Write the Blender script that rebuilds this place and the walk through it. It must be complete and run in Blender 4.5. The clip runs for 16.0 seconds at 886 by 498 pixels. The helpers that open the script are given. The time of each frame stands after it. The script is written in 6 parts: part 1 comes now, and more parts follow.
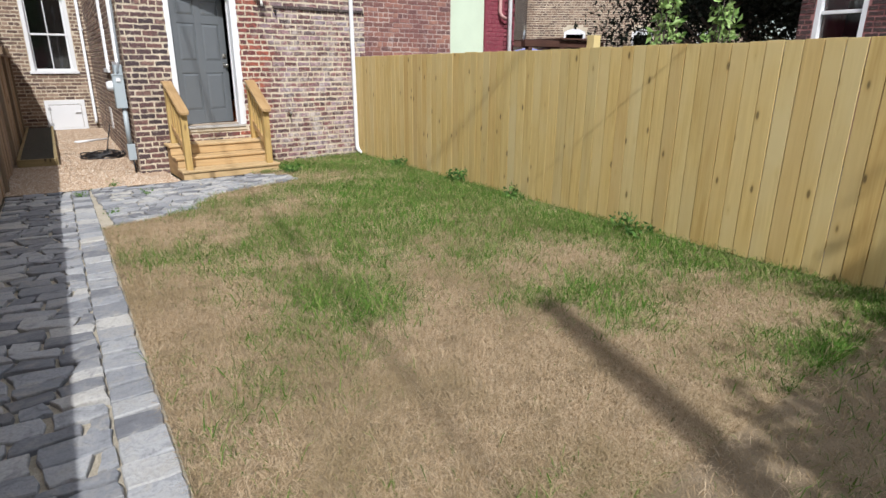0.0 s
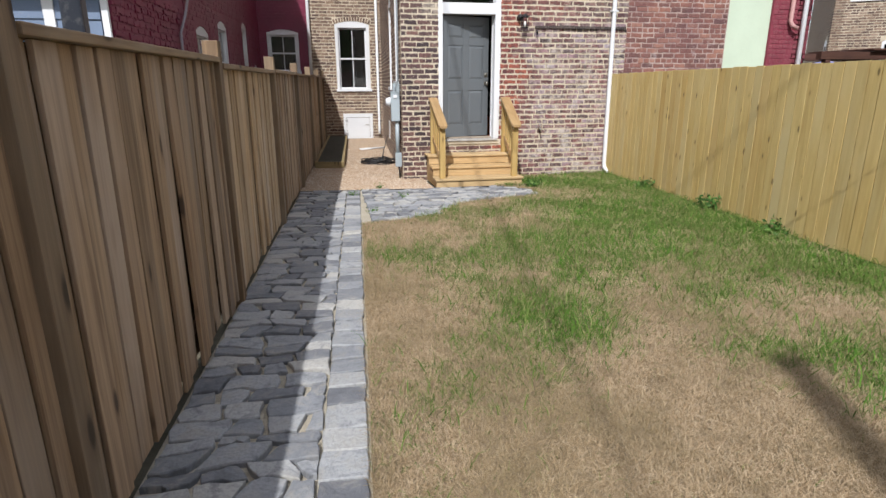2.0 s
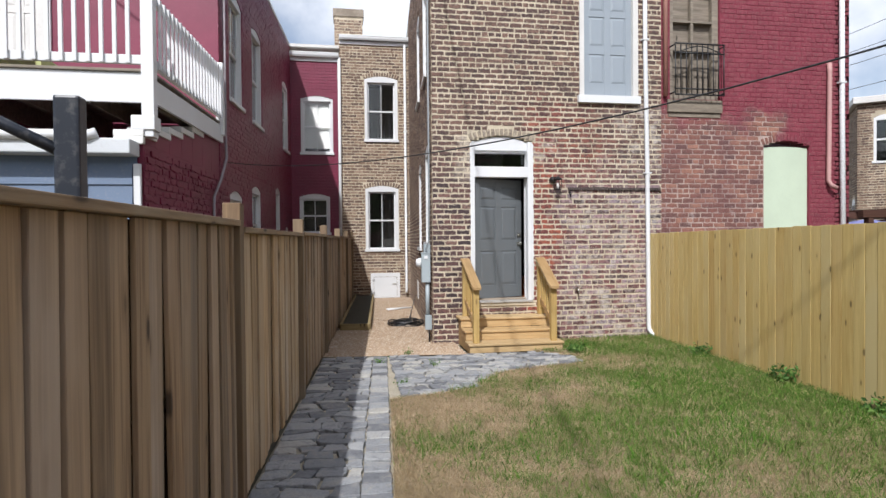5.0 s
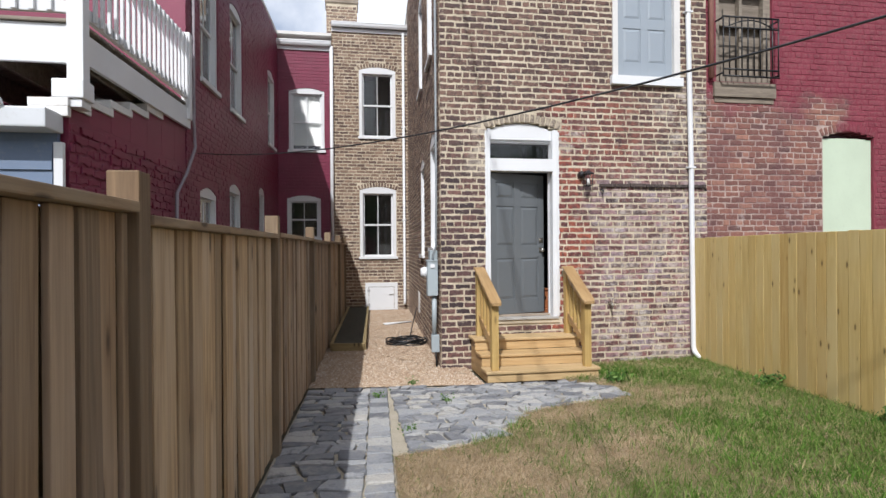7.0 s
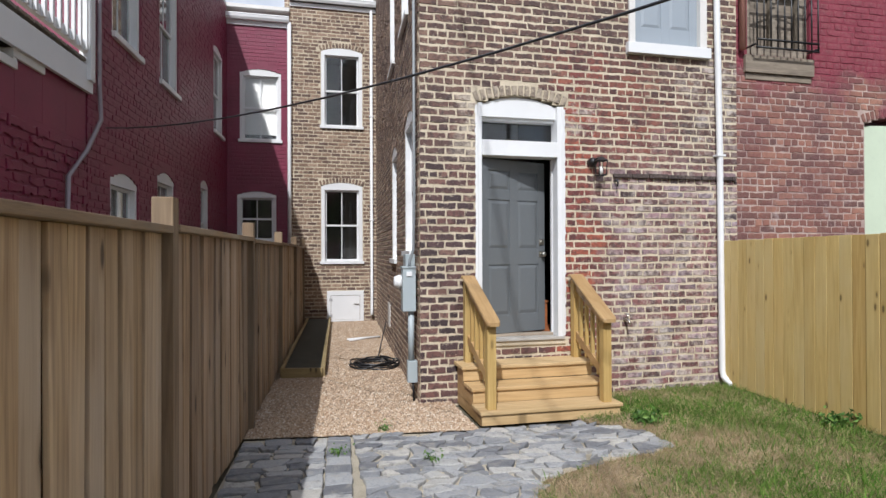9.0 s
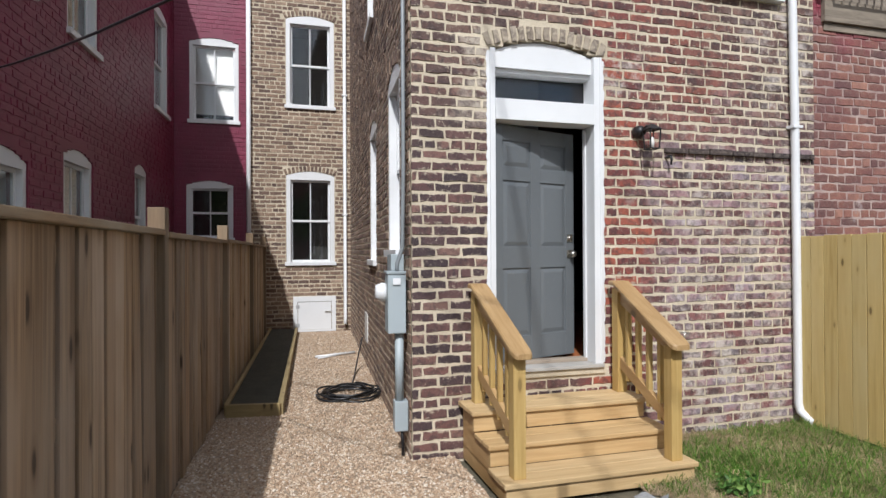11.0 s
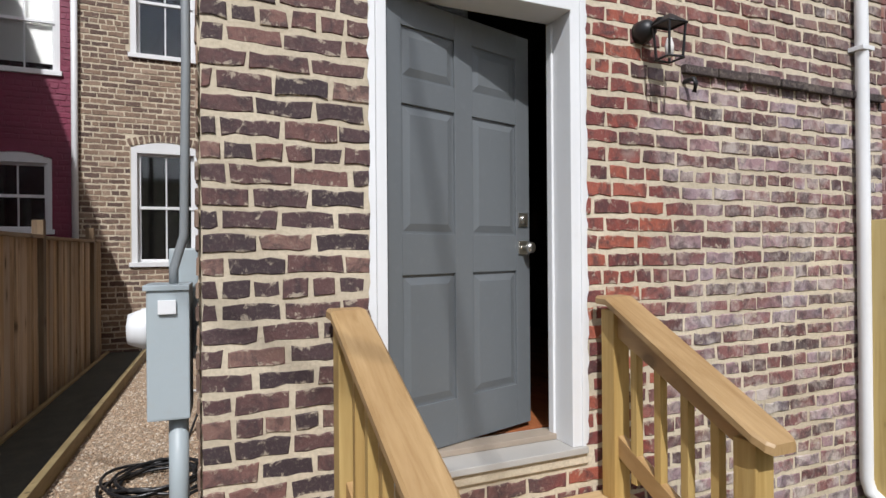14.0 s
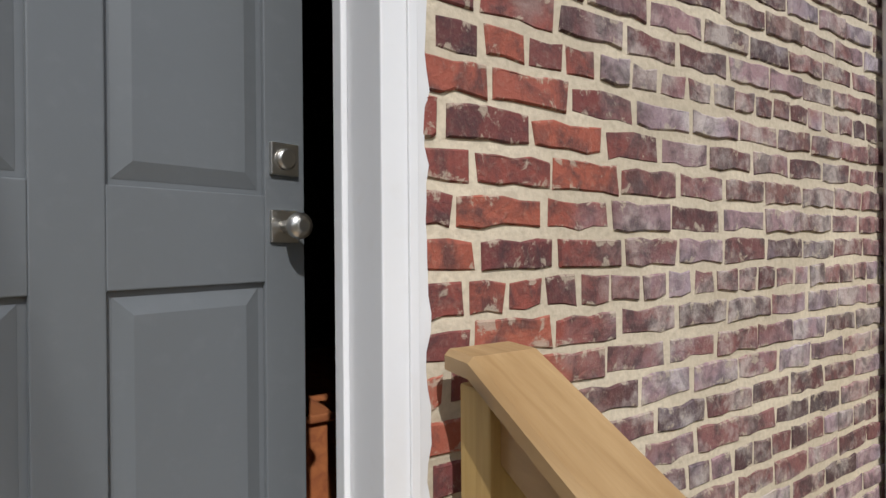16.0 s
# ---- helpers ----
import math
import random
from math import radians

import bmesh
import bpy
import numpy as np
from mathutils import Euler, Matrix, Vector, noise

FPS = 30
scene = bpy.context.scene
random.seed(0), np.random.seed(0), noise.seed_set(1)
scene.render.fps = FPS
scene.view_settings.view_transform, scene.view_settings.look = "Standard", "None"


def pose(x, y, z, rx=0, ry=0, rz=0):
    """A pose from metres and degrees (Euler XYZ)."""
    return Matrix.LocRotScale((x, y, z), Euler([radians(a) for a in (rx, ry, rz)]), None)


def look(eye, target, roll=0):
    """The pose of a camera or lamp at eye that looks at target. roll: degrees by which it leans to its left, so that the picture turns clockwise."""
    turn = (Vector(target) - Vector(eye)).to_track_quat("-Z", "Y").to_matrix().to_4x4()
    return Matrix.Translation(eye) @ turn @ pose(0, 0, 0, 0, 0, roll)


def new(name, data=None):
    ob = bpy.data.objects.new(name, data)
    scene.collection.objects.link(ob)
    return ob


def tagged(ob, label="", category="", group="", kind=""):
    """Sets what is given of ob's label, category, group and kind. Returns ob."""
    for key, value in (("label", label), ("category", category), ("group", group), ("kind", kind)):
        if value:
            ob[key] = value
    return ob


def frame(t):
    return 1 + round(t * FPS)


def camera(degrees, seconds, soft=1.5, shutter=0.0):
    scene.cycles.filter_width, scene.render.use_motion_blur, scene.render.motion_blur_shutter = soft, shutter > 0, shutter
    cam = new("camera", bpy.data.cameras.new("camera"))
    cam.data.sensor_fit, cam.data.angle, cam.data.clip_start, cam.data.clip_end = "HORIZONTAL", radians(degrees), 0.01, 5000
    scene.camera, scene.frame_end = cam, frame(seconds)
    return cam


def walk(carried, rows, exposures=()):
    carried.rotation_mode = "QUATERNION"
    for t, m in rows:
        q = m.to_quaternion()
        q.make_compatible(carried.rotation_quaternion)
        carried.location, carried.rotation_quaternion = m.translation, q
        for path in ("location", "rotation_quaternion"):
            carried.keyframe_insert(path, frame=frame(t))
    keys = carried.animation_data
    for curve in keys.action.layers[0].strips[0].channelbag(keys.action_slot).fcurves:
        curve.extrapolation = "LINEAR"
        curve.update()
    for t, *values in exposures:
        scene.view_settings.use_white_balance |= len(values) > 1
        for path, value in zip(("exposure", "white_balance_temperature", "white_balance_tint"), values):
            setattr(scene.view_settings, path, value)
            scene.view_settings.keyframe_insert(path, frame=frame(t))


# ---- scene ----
cam = camera(75.1, 16.0)
METRES, EYE, TILT, LEAN, TURN = 10.16, 1.9, 0.0, 0.0, -36.2
ROWS = [
    (0.0, 0.0002, -0.0005, -0.0155, -0.1, -17.85, -0.3),
    (0.5, 0.0106, 0.0008, -0.0157, 9.75, -17.76, -0.1),
    (1.0, 0.0185, 0.0062, -0.0157, 18.05, -17.29, 0.3),
    (1.5, 0.0199, 0.0058, -0.0158, 22.67, -16.75, 0.2),
    (2.0, 0.0193, 0.0072, -0.0168, 24.88, -16.22, 0.15),
    (2.5, 0.0179, 0.0085, -0.0162, 26.02, -15.31, 0.26),
    (3.0, 0.0182, 0.0092, -0.0133, 26.75, -12.71, 0.44),
    (3.5, 0.0147, 0.0097, -0.0105, 27.17, -7.58, 0.54),
    (4.0, 0.0058, 0.0186, -0.0111, 27.33, -1.87, 0.53),
    (6.5, -0.0872, 0.1535, -0.0165, 26.8, -0.41, 0.52),
    (7.0, -0.1115, 0.1838, -0.0165, 26.46, -0.1, 0.42),
    (7.5, -0.1311, 0.2208, -0.0186, 25.92, 0.08, 0.47),
    (8.0, -0.152, 0.2579, -0.019, 25.46, 0.14, 0.49),
    (8.5, -0.1744, 0.2896, -0.0177, 24.23, 0.24, 0.33),
    (11.0, -0.2827, 0.4716, -0.0178, 20.52, 0.27, 0.27),
    (11.5, -0.3008, 0.5104, -0.0194, 20.13, 0.13, 0.35),
    (12.0, -0.3154, 0.548, -0.0204, 20.09, -0.01, 0.37),
    (12.5, -0.3299, 0.584, -0.0191, 19.88, -0.08, 0.32),
    (13.0, -0.3357, 0.6242, -0.0189, 19.18, -0.01, 0.45),
    (13.5, -0.3376, 0.6661, -0.021, 18.12, -0.08, 0.53),
    (14.0, -0.3328, 0.7017, -0.0209, 12.74, 0.03, 0.43),
    (14.5, -0.3262, 0.7456, -0.0221, 7.87, -0.12, 0.49),
    (15.0, -0.3209, 0.7892, -0.0245, 5.08, -0.38, 0.37),
    (15.5, -0.3167, 0.8339, -0.0262, 2.77, -0.45, 0.38),
    (16.0, -0.3182, 0.8775, -0.0249, 2.78, -0.25, 0.45),
]
walk(cam, [(t, pose(0, 0, EYE, TILT, LEAN, TURN) @ pose(METRES * x, METRES * y, METRES * z, 90 + pitch, roll, yaw)) for t, x, y, z, yaw, pitch, roll in ROWS],
     exposures=[(0.0, 0.12, 6250, 11), (3.5, -0.02, 6250, 11), (8.0, -0.10, 6200, 11), (12.0, -0.14, 6150, 10), (13.5, -0.14, 6200, 11), (14.5, -0.32, 6300, 11), (16.0, -0.42, 6350, 11)])

# world, sun
SUN = Vector((0.365, 0.95, -1.0)).normalized()
world = bpy.data.worlds.new("sky")
scene.world = world
world.use_nodes = True
wn = world.node_tree.nodes
sky = wn.new("ShaderNodeTexSky")
sky.sky_type = "NISHITA"
sky.sun_disc = False
sky.sun_elevation = math.asin(-SUN.z)
sky.sun_rotation = math.atan2(-SUN.x, -SUN.y)
sky.air_density, sky.dust_density, sky.ozone_density = 1.0, 1.5, 1.0
# soft white clouds over the blue
wl = world.node_tree.links
tc = wn.new("ShaderNodeTexCoord")
cn = wn.new("ShaderNodeTexNoise")
cn.inputs["Scale"].default_value, cn.inputs["Detail"].default_value = 3.2, 6.0
cr = wn.new("ShaderNodeValToRGB")
cr.color_ramp.elements[0].position, cr.color_ramp.elements[1].position = 0.40, 0.60
cm = wn.new("ShaderNodeMixRGB")
cm.inputs[2].default_value = (9.0, 9.2, 9.6, 1)
wl.new(tc.outputs["Generated"], cn.inputs["Vector"])
wl.new(cn.outputs["Fac"], cr.inputs["Fac"])
wl.new(cr.outputs["Color"], cm.inputs["Fac"])
wl.new(sky.outputs["Color"], cm.inputs[1])
wl.new(cm.outputs["Color"], wn["Background"].inputs["Color"])
wn["Background"].inputs["Strength"].default_value = 0.128
sun = new("sun", bpy.data.lights.new("sun", "SUN"))
sun.data.energy, sun.data.angle, sun.data.color = 4.5, radians(0.6), (1.0, 0.985, 0.96)
sun.matrix_world = look((0, 0, 20), Vector((0, 0, 20)) + SUN)

# ---------------------------------------------------------------- materials


class Mat:
    """A small builder of node materials, in world-sized units."""

    def __init__(self, name, rough=0.7, metal=0.0):
        self.m = bpy.data.materials.new(name)
        self.m.use_nodes = True
        self.n, self.l = self.m.node_tree.nodes, self.m.node_tree.links
        self.b = self.n["Principled BSDF"]
        self.b.inputs["Roughness"].default_value = rough
        self.b.inputs["Metallic"].default_value = metal
        self.pos = self.n.new("ShaderNodeNewGeometry")
        self.info = self.n.new("ShaderNodeObjectInfo")

    def rnd(self, which="object"):
        return self.info.outputs["Random"] if which == "object" else self.pos.outputs["Random Per Island"]

    def vec(self, scale=(1, 1, 1), rnd=None, spread=37.0):
        mp = self.n.new("ShaderNodeVectorMath")
        mp.operation = "MULTIPLY"
        self.l.new(self.pos.outputs["Position"], mp.inputs[0])
        mp.inputs[1].default_value = scale
        if not rnd:
            return mp.outputs[0]
        k = self.math("MULTIPLY", self.rnd(rnd), spread)
        ad = self.n.new("ShaderNodeVectorMath")
        ad.operation = "ADD"
        self.l.new(mp.outputs[0], ad.inputs[0])
        self.l.new(k, ad.inputs[1])
        return ad.outputs[0]

    def noise(self, scale=5.0, detail=4.0, vec=None, rough=0.55, dist=0.0):
        t = self.n.new("ShaderNodeTexNoise")
        t.inputs["Scale"].default_value = scale
        t.inputs["Detail"].default_value = detail
        t.inputs["Roughness"].default_value = rough
        t.inputs["Distortion"].default_value = dist
        self.l.new(vec or self.pos.outputs["Position"], t.inputs["Vector"])
        return t.outputs["Fac"]

    def voronoi(self, scale=5.0, vec=None, out="Distance"):
        t = self.n.new("ShaderNodeTexVoronoi")
        t.inputs["Scale"].default_value = scale
        self.l.new(vec or self.pos.outputs["Position"], t.inputs["Vector"])
        return t.outputs[out]

    def math(self, op, a, b=0.0, clamp=False):
        t = self.n.new("ShaderNodeMath")
        t.operation, t.use_clamp = op, clamp
        for i, v in enumerate((a, b)):
            if isinstance(v, (int, float)):
                t.inputs[i].default_value = v
            else:
                self.l.new(v, t.inputs[i])
        return t.outputs[0]

    def step(self, v, lo, hi):
        t = self.n.new("ShaderNodeMapRange")
        t.inputs["From Min"].default_value, t.inputs["From Max"].default_value = lo, hi
        self.l.new(v, t.inputs["Value"])
        return t.outputs["Result"]

    def axis(self, i):
        t = self.n.new("ShaderNodeSeparateXYZ")
        self.l.new(self.pos.outputs["Position"], t.inputs[0])
        return t.outputs[i]

    def ramp(self, v, stops):
        t = self.n.new("ShaderNodeValToRGB")
        e = t.color_ramp.elements
        while len(e) < len(stops):
            e.new(0.5)
        for el, (p, c) in zip(e, stops):
            el.position, el.color = p, (*c, 1)
        self.l.new(v, t.inputs["Fac"])
        return t.outputs["Color"]

    def mix(self, fac, a, b, kind="MIX"):
        t = self.n.new("ShaderNodeMixRGB")
        t.blend_type = kind
        for i, v in ((0, fac), (1, a), (2, b)):
            if isinstance(v, (int, float)):
                t.inputs[i].default_value = v
            elif isinstance(v, tuple):
                t.inputs[i].default_value = (*v, 1)
            else:
                self.l.new(v, t.inputs[i])
        return t.outputs["Color"]

    def color(self, c):
        if isinstance(c, tuple):
            self.b.inputs["Base Color"].default_value = (*c, 1)
        else:
            self.l.new(c, self.b.inputs["Base Color"])

    def bump(self, h, strength=0.4, distance=0.01):
        t = self.n.new("ShaderNodeBump")
        t.inputs["Strength"].default_value, t.inputs["Distance"].default_value = strength, distance
        self.l.new(h, t.inputs["Height"])
        self.l.new(t.outputs["Normal"], self.b.inputs["Normal"])

    def rough(self, v):
        self.l.new(v, self.b.inputs["Roughness"])


def paint(name, col, rough=0.5, vary=0.12, dirt=(0.35, 0.33, 0.30), dirt_amount=0.25):
    k = Mat(name, rough)
    a = k.noise(1.7, 5.0)
    g = k.noise(26.0, 5.0)
    c = k.mix(k.step(a, 0.35, 0.7), tuple(x * (1 - vary) for x in col), col)
    c = k.mix(k.math("MULTIPLY", k.step(g, 0.55, 0.8), dirt_amount), c, dirt)
    k.color(c)
    k.bump(g, 0.12, 0.004)
    return k.m


def wood(name, light, dark, grain=(26, 26, 1.4), rnd="object", grey=None, rough=0.75, spread=0.35, knots=0.9, knot_scale=(7, 7, 2.2), stain=0.0):
    k = Mat(name, rough)
    v = k.vec(grain, rnd)
    n1 = k.noise(1.0, 5.0, v, 0.6, 0.6)
    n2 = k.noise(3.4, 3.0, v, 0.6)
    c = k.mix(k.step(n1, 0.30, 0.70), dark, light)
    c = k.mix(k.math("MULTIPLY", k.step(n2, 0.5, 0.8), 0.45), c, dark)
    if grey:
        big = k.noise(0.9, 4.0, k.vec((1.5, 1.5, 0.7), rnd))
        c = k.mix(k.step(big, 0.42, 0.66), c, grey)
    if stain:
        wet = k.noise(1.0, 5.0, k.vec(tuple(g * 0.16 for g in grain), rnd, 53.0), 0.65)
        c = k.mix(k.math("MULTIPLY", k.step(wet, 0.54, 0.70), stain), c, tuple(x * 0.35 for x in dark))
    kn = k.voronoi(1.0, k.vec(knot_scale, rnd, 91.0))
    c = k.mix(k.math("MULTIPLY", k.step(kn, 0.24, 0.12), knots * 0.5), c, dark)
    c = k.mix(k.math("MULTIPLY", k.step(kn, 0.13, 0.07), knots), c, tuple(x * 0.28 for x in dark))
    hue = k.math("FRACT", k.math("MULTIPLY", k.rnd(rnd), 9.7))
    c = k.mix(1.0, c, k.ramp(hue, [(0.0, (1.0, 1.0, 1.0)), (0.6, (1.0, 0.96, 0.88)), (1.0, (0.88, 0.80, 0.70))]), "MULTIPLY")
    sh = k.math("ADD", k.math("MULTIPLY", k.rnd(rnd), spread), 1.0 - spread * 0.6)
    c = k.mix(1.0, c, k.ramp(sh, [(0.0, (0, 0, 0)), (1.0, (1, 1, 1))]), "MULTIPLY")
    k.color(c)
    k.bump(k.math("ADD", n1, n2), 0.3, 0.004)
    return k.m


def brick_mat(name, stops, rnd, smear=(0.44, 0.375, 0.285), smear_amount=0.7, zone=None, rough=0.85, blotch=0.6):
    k = Mat(name, rough)
    k.kind = rnd
    c = k.ramp(k.rnd(rnd), stops)
    v = k.vec((1, 1, 1), rnd, 13.0)
    fine = k.noise(70.0, 5.0, v, 0.7)
    mid = k.noise(13.0, 6.0, v, 0.65, 0.5)
    if zone:
        c = zone(k, c, mid, fine)
    # fire marks and soot inside each brick
    c = k.mix(k.math("MULTIPLY", k.step(mid, 0.45, 0.62), blotch), c, (0.040, 0.027, 0.030))
    # old mortar smeared over the edges of the bricks
    edge = k.math("ABSOLUTE", k.math("SUBTRACT", k.math("FRACT", k.math("DIVIDE", k.math("SUBTRACT", k.axis(2), 0.03), 0.0865)), 0.5))
    ragged = k.math("ADD", k.noise(21.0, 7.0, v, 0.72, 0.5), k.math("MULTIPLY", edge, 0.36))
    c = k.mix(k.math("MULTIPLY", k.step(ragged, 0.645, 0.70), smear_amount), c, smear)
    c = k.mix(k.math("MULTIPLY", k.step(fine, 0.52, 0.8), 0.25), c, smear)
    k.color(c)
    k.bump(k.math("ADD", mid, k.math("MULTIPLY", fine, 0.7)), 0.7, 0.009)
    return k.m


def mortar_mat(name, light, dark):
    k = Mat(name, 0.95)
    a, g = k.noise(2.2, 5.0), k.noise(60.0, 4.0)
    c = k.mix(k.step(a, 0.35, 0.68), dark, light)
    c = k.mix(k.math("MULTIPLY", k.step(g, 0.4, 0.7), 0.35), c, tuple(x * 0.6 for x in dark))
    k.color(c)
    k.bump(g, 0.6, 0.006)
    return k.m


def rear_zone(k, c, mid, fine):
    """Weathering of the rear wall: sooty low corner, brown storey above, red by the door, mauve bloom and limewash towards the pipe."""
    x, z = k.axis(0), k.axis(2)
    wob = k.math("MULTIPLY", k.math("SUBTRACT", k.noise(1.9, 5.0, None, 0.6), 0.5), 1.3)
    xr, zr = k.math("ADD", x, wob), k.math("ADD", z, wob)
    pick = k.math("FRACT", k.math("MULTIPLY", k.rnd(k.kind), 5.7))
    pick2 = k.math("FRACT", k.math("MULTIPLY", k.rnd(k.kind), 17.3))
    brown = k.ramp(pick2, [(0.0, (0.075, 0.044, 0.039)), (0.4, (0.125, 0.070, 0.056)), (0.8, (0.175, 0.098, 0.074)), (1.0, (0.24, 0.145, 0.108))])
    c = k.mix(k.math("MULTIPLY", k.step(zr, 2.4, 3.5), 0.85), c, brown)
    red = k.math("MULTIPLY", k.step(xr, 2.95, 3.15), k.step(xr, 3.85, 3.55))
    red = k.math("MULTIPLY", red, k.step(zr, 4.3, 3.7))
    glow = k.math("MULTIPLY", k.math("MULTIPLY", k.step(xr, 3.3, 3.7), k.step(xr, 4.9, 4.3)), k.math("MULTIPLY", k.step(zr, 2.5, 2.9), k.step(zr, 4.1, 3.6)))
    redcol = k.ramp(k.math("FRACT", k.math("MULTIPLY", k.rnd(k.kind), 7.3)), [(0.0, (0.10, 0.030, 0.030)), (0.3, (0.19, 0.046, 0.040)), (0.65, (0.29, 0.070, 0.048)), (1.0, (0.38, 0.10, 0.056))])
    c = k.mix(k.math("MULTIPLY", k.math("MAXIMUM", red, k.math("MULTIPLY", glow, 0.55)), 0.85), c, redcol)
    low = k.math("MULTIPLY", k.step(xr, 3.55, 3.95), k.step(zr, 3.2, 2.4))
    mauve = k.ramp(pick, [(0.0, (0.10, 0.042, 0.043)), (0.35, (0.19, 0.075, 0.070)), (0.7, (0.27, 0.130, 0.125)), (1.0, (0.34, 0.25, 0.275))])
    c = k.mix(k.math("MULTIPLY", low, k.step(pick2, 0.05, 0.25)), c, mauve)
    blue = k.math("MULTIPLY", low, k.step(k.noise(2.6, 4.0, None, 0.6), 0.50, 0.62))
    c = k.mix(k.math("MULTIPLY", blue, k.math("MULTIPLY", k.step(pick, 0.2, 0.7), 0.6)), c, (0.35, 0.32, 0.37))
    lime = k.math("MAXIMUM", k.math("MULTIPLY", k.step(zr, 1.35, 0.85), k.step(xr, 3.7, 4.1)), k.math("MULTIPLY", k.math("MULTIPLY", k.step(zr, 2.9, 3.2), k.step(zr, 4.25, 3.9)), k.step(xr, 4.5, 5.1)))
    lime = k.math("MAXIMUM", lime, k.math("MULTIPLY", k.math("MULTIPLY", k.step(z, 3.0, 3.1), k.step(z, 3.55, 3.4)), k.math("MULTIPLY", k.step(x, 3.15, 3.2), k.step(xr, 3.75, 3.5))))
    lime = k.math("MAXIMUM", lime, k.math("MULTIPLY", low, 0.8))
    wash = k.math("MULTIPLY", lime, k.math("ADD", k.step(k.noise(3.2, 7.0, None, 0.72), 0.48, 0.60), k.math("MULTIPLY", k.step(k.noise(12.0, 5.0, None, 0.7), 0.52, 0.62), 0.5), True))
    c = k.mix(k.math("MULTIPLY", wash, 0.8), c, (0.53, 0.475, 0.43))
    flank = k.math("MULTIPLY", k.math("MULTIPLY", k.step(xr, 1.75, 2.0), k.step(x, 2.3, 2.2)), k.math("MULTIPLY", k.step(z, 2.7, 2.9), k.step(z, 3.62, 3.5)))
    c = k.mix(k.math("MULTIPLY", flank, k.math("MULTIPLY", k.step(k.noise(9.0, 5.0, None, 0.7), 0.42, 0.5), 0.8)), c, (0.50, 0.44, 0.36))
    return c


def neighbour_zone(k, c, mid, fine):
    """Old red paint, worn off the lower left of the wall, chipped along the joints elsewhere."""
    x, z = k.axis(0), k.axis(2)
    wob = k.math("MULTIPLY", k.math("SUBTRACT", k.noise(1.9, 5.0, None, 0.65), 0.5), 1.5)
    bare = k.math("MULTIPLY", k.step(k.math("ADD", x, wob), 8.1, 7.8), k.step(k.math("ADD", z, wob), 4.1, 3.75))
    stain = k.step(k.noise(1.4, 4.0, None, 0.6), 0.42, 0.62)
    c = k.mix(k.math("MULTIPLY", stain, 0.4), c, (0.12, 0.045, 0.055))
    chalk = k.step(k.noise(4.0, 6.0, None, 0.7), 0.58, 0.68)
    c = k.mix(k.math("MULTIPLY", chalk, k.math("MULTIPLY", k.step(z, 2.9, 2.2), 0.5)), c, (0.42, 0.36, 0.35))
    flake = k.step(k.noise(11.0, 6.0, None, 0.78), 0.635, 0.66)
    red = k.mix(k.step(k.noise(3.0, 5.0), 0.35, 0.7), (0.185, 0.028, 0.046), (0.225, 0.040, 0.060))
    keep = k.math("MULTIPLY", k.math("SUBTRACT", 1.0, bare), k.math("SUBTRACT", 1.0, k.math("MULTIPLY", flake, 0.55)))
    return k.mix(keep, c, red)


SOOT = [(0.0, (0.042, 0.027, 0.031)), (0.3, (0.075, 0.043, 0.045)), (0.6, (0.115, 0.056, 0.052)), (0.85, (0.17, 0.080, 0.068)), (1.0, (0.22, 0.13, 0.105))]
TAN = [(0.0, (0.10, 0.060, 0.048)), (0.4, (0.18, 0.115, 0.083)), (0.8, (0.26, 0.172, 0.118)), (1.0, (0.35, 0.25, 0.18))]
BARE = [(0.0, (0.12, 0.06, 0.055)), (0.4, (0.20, 0.085, 0.065)), (0.8, (0.26, 0.11, 0.08)), (1.0, (0.35, 0.17, 0.12))]
M_BRICK = brick_mat("brick_rear", SOOT, "object", zone=rear_zone, blotch=0.7)
M_BRICKS = brick_mat("bricks_rear", SOOT, "island", zone=rear_zone, blotch=0.7)
M_TAN = brick_mat("bricks_tan", TAN, "island", smear_amount=0.5, blotch=0.35)
# red brick darkened to hold the shade of the trees in its colour
M_BRICK_SHADE = brick_mat("bricks_red_shaded", [(0.0, (0.035, 0.018, 0.018)), (1.0, (0.08, 0.032, 0.03))], "island", smear_amount=0.1)
M_NEIGH = brick_mat("bricks_neighbour", BARE, "island", zone=neighbour_zone, smear_amount=0.08, blotch=0.25)
M_NEIGH_ONE = brick_mat("brick_neighbour", BARE, "object", zone=neighbour_zone, smear_amount=0.08, blotch=0.25)
M_MORTAR = mortar_mat("mortar", (0.65, 0.565, 0.43), (0.47, 0.40, 0.295))
M_MORTAR_RED = mortar_mat("mortar_reddish", (0.42, 0.22, 0.20), (0.22, 0.07, 0.07))


def neighbour_mortar():
    k = Mat("mortar_half_painted", 0.95)
    g = k.noise(60.0, 4.0)
    c = k.mix(k.step(k.noise(2.2, 5.0), 0.35, 0.68), (0.34, 0.245, 0.215), (0.48, 0.38, 0.33))
    k.color(neighbour_zone(k, c, g, g))
    k.bump(g, 0.6, 0.006)
    return k.m


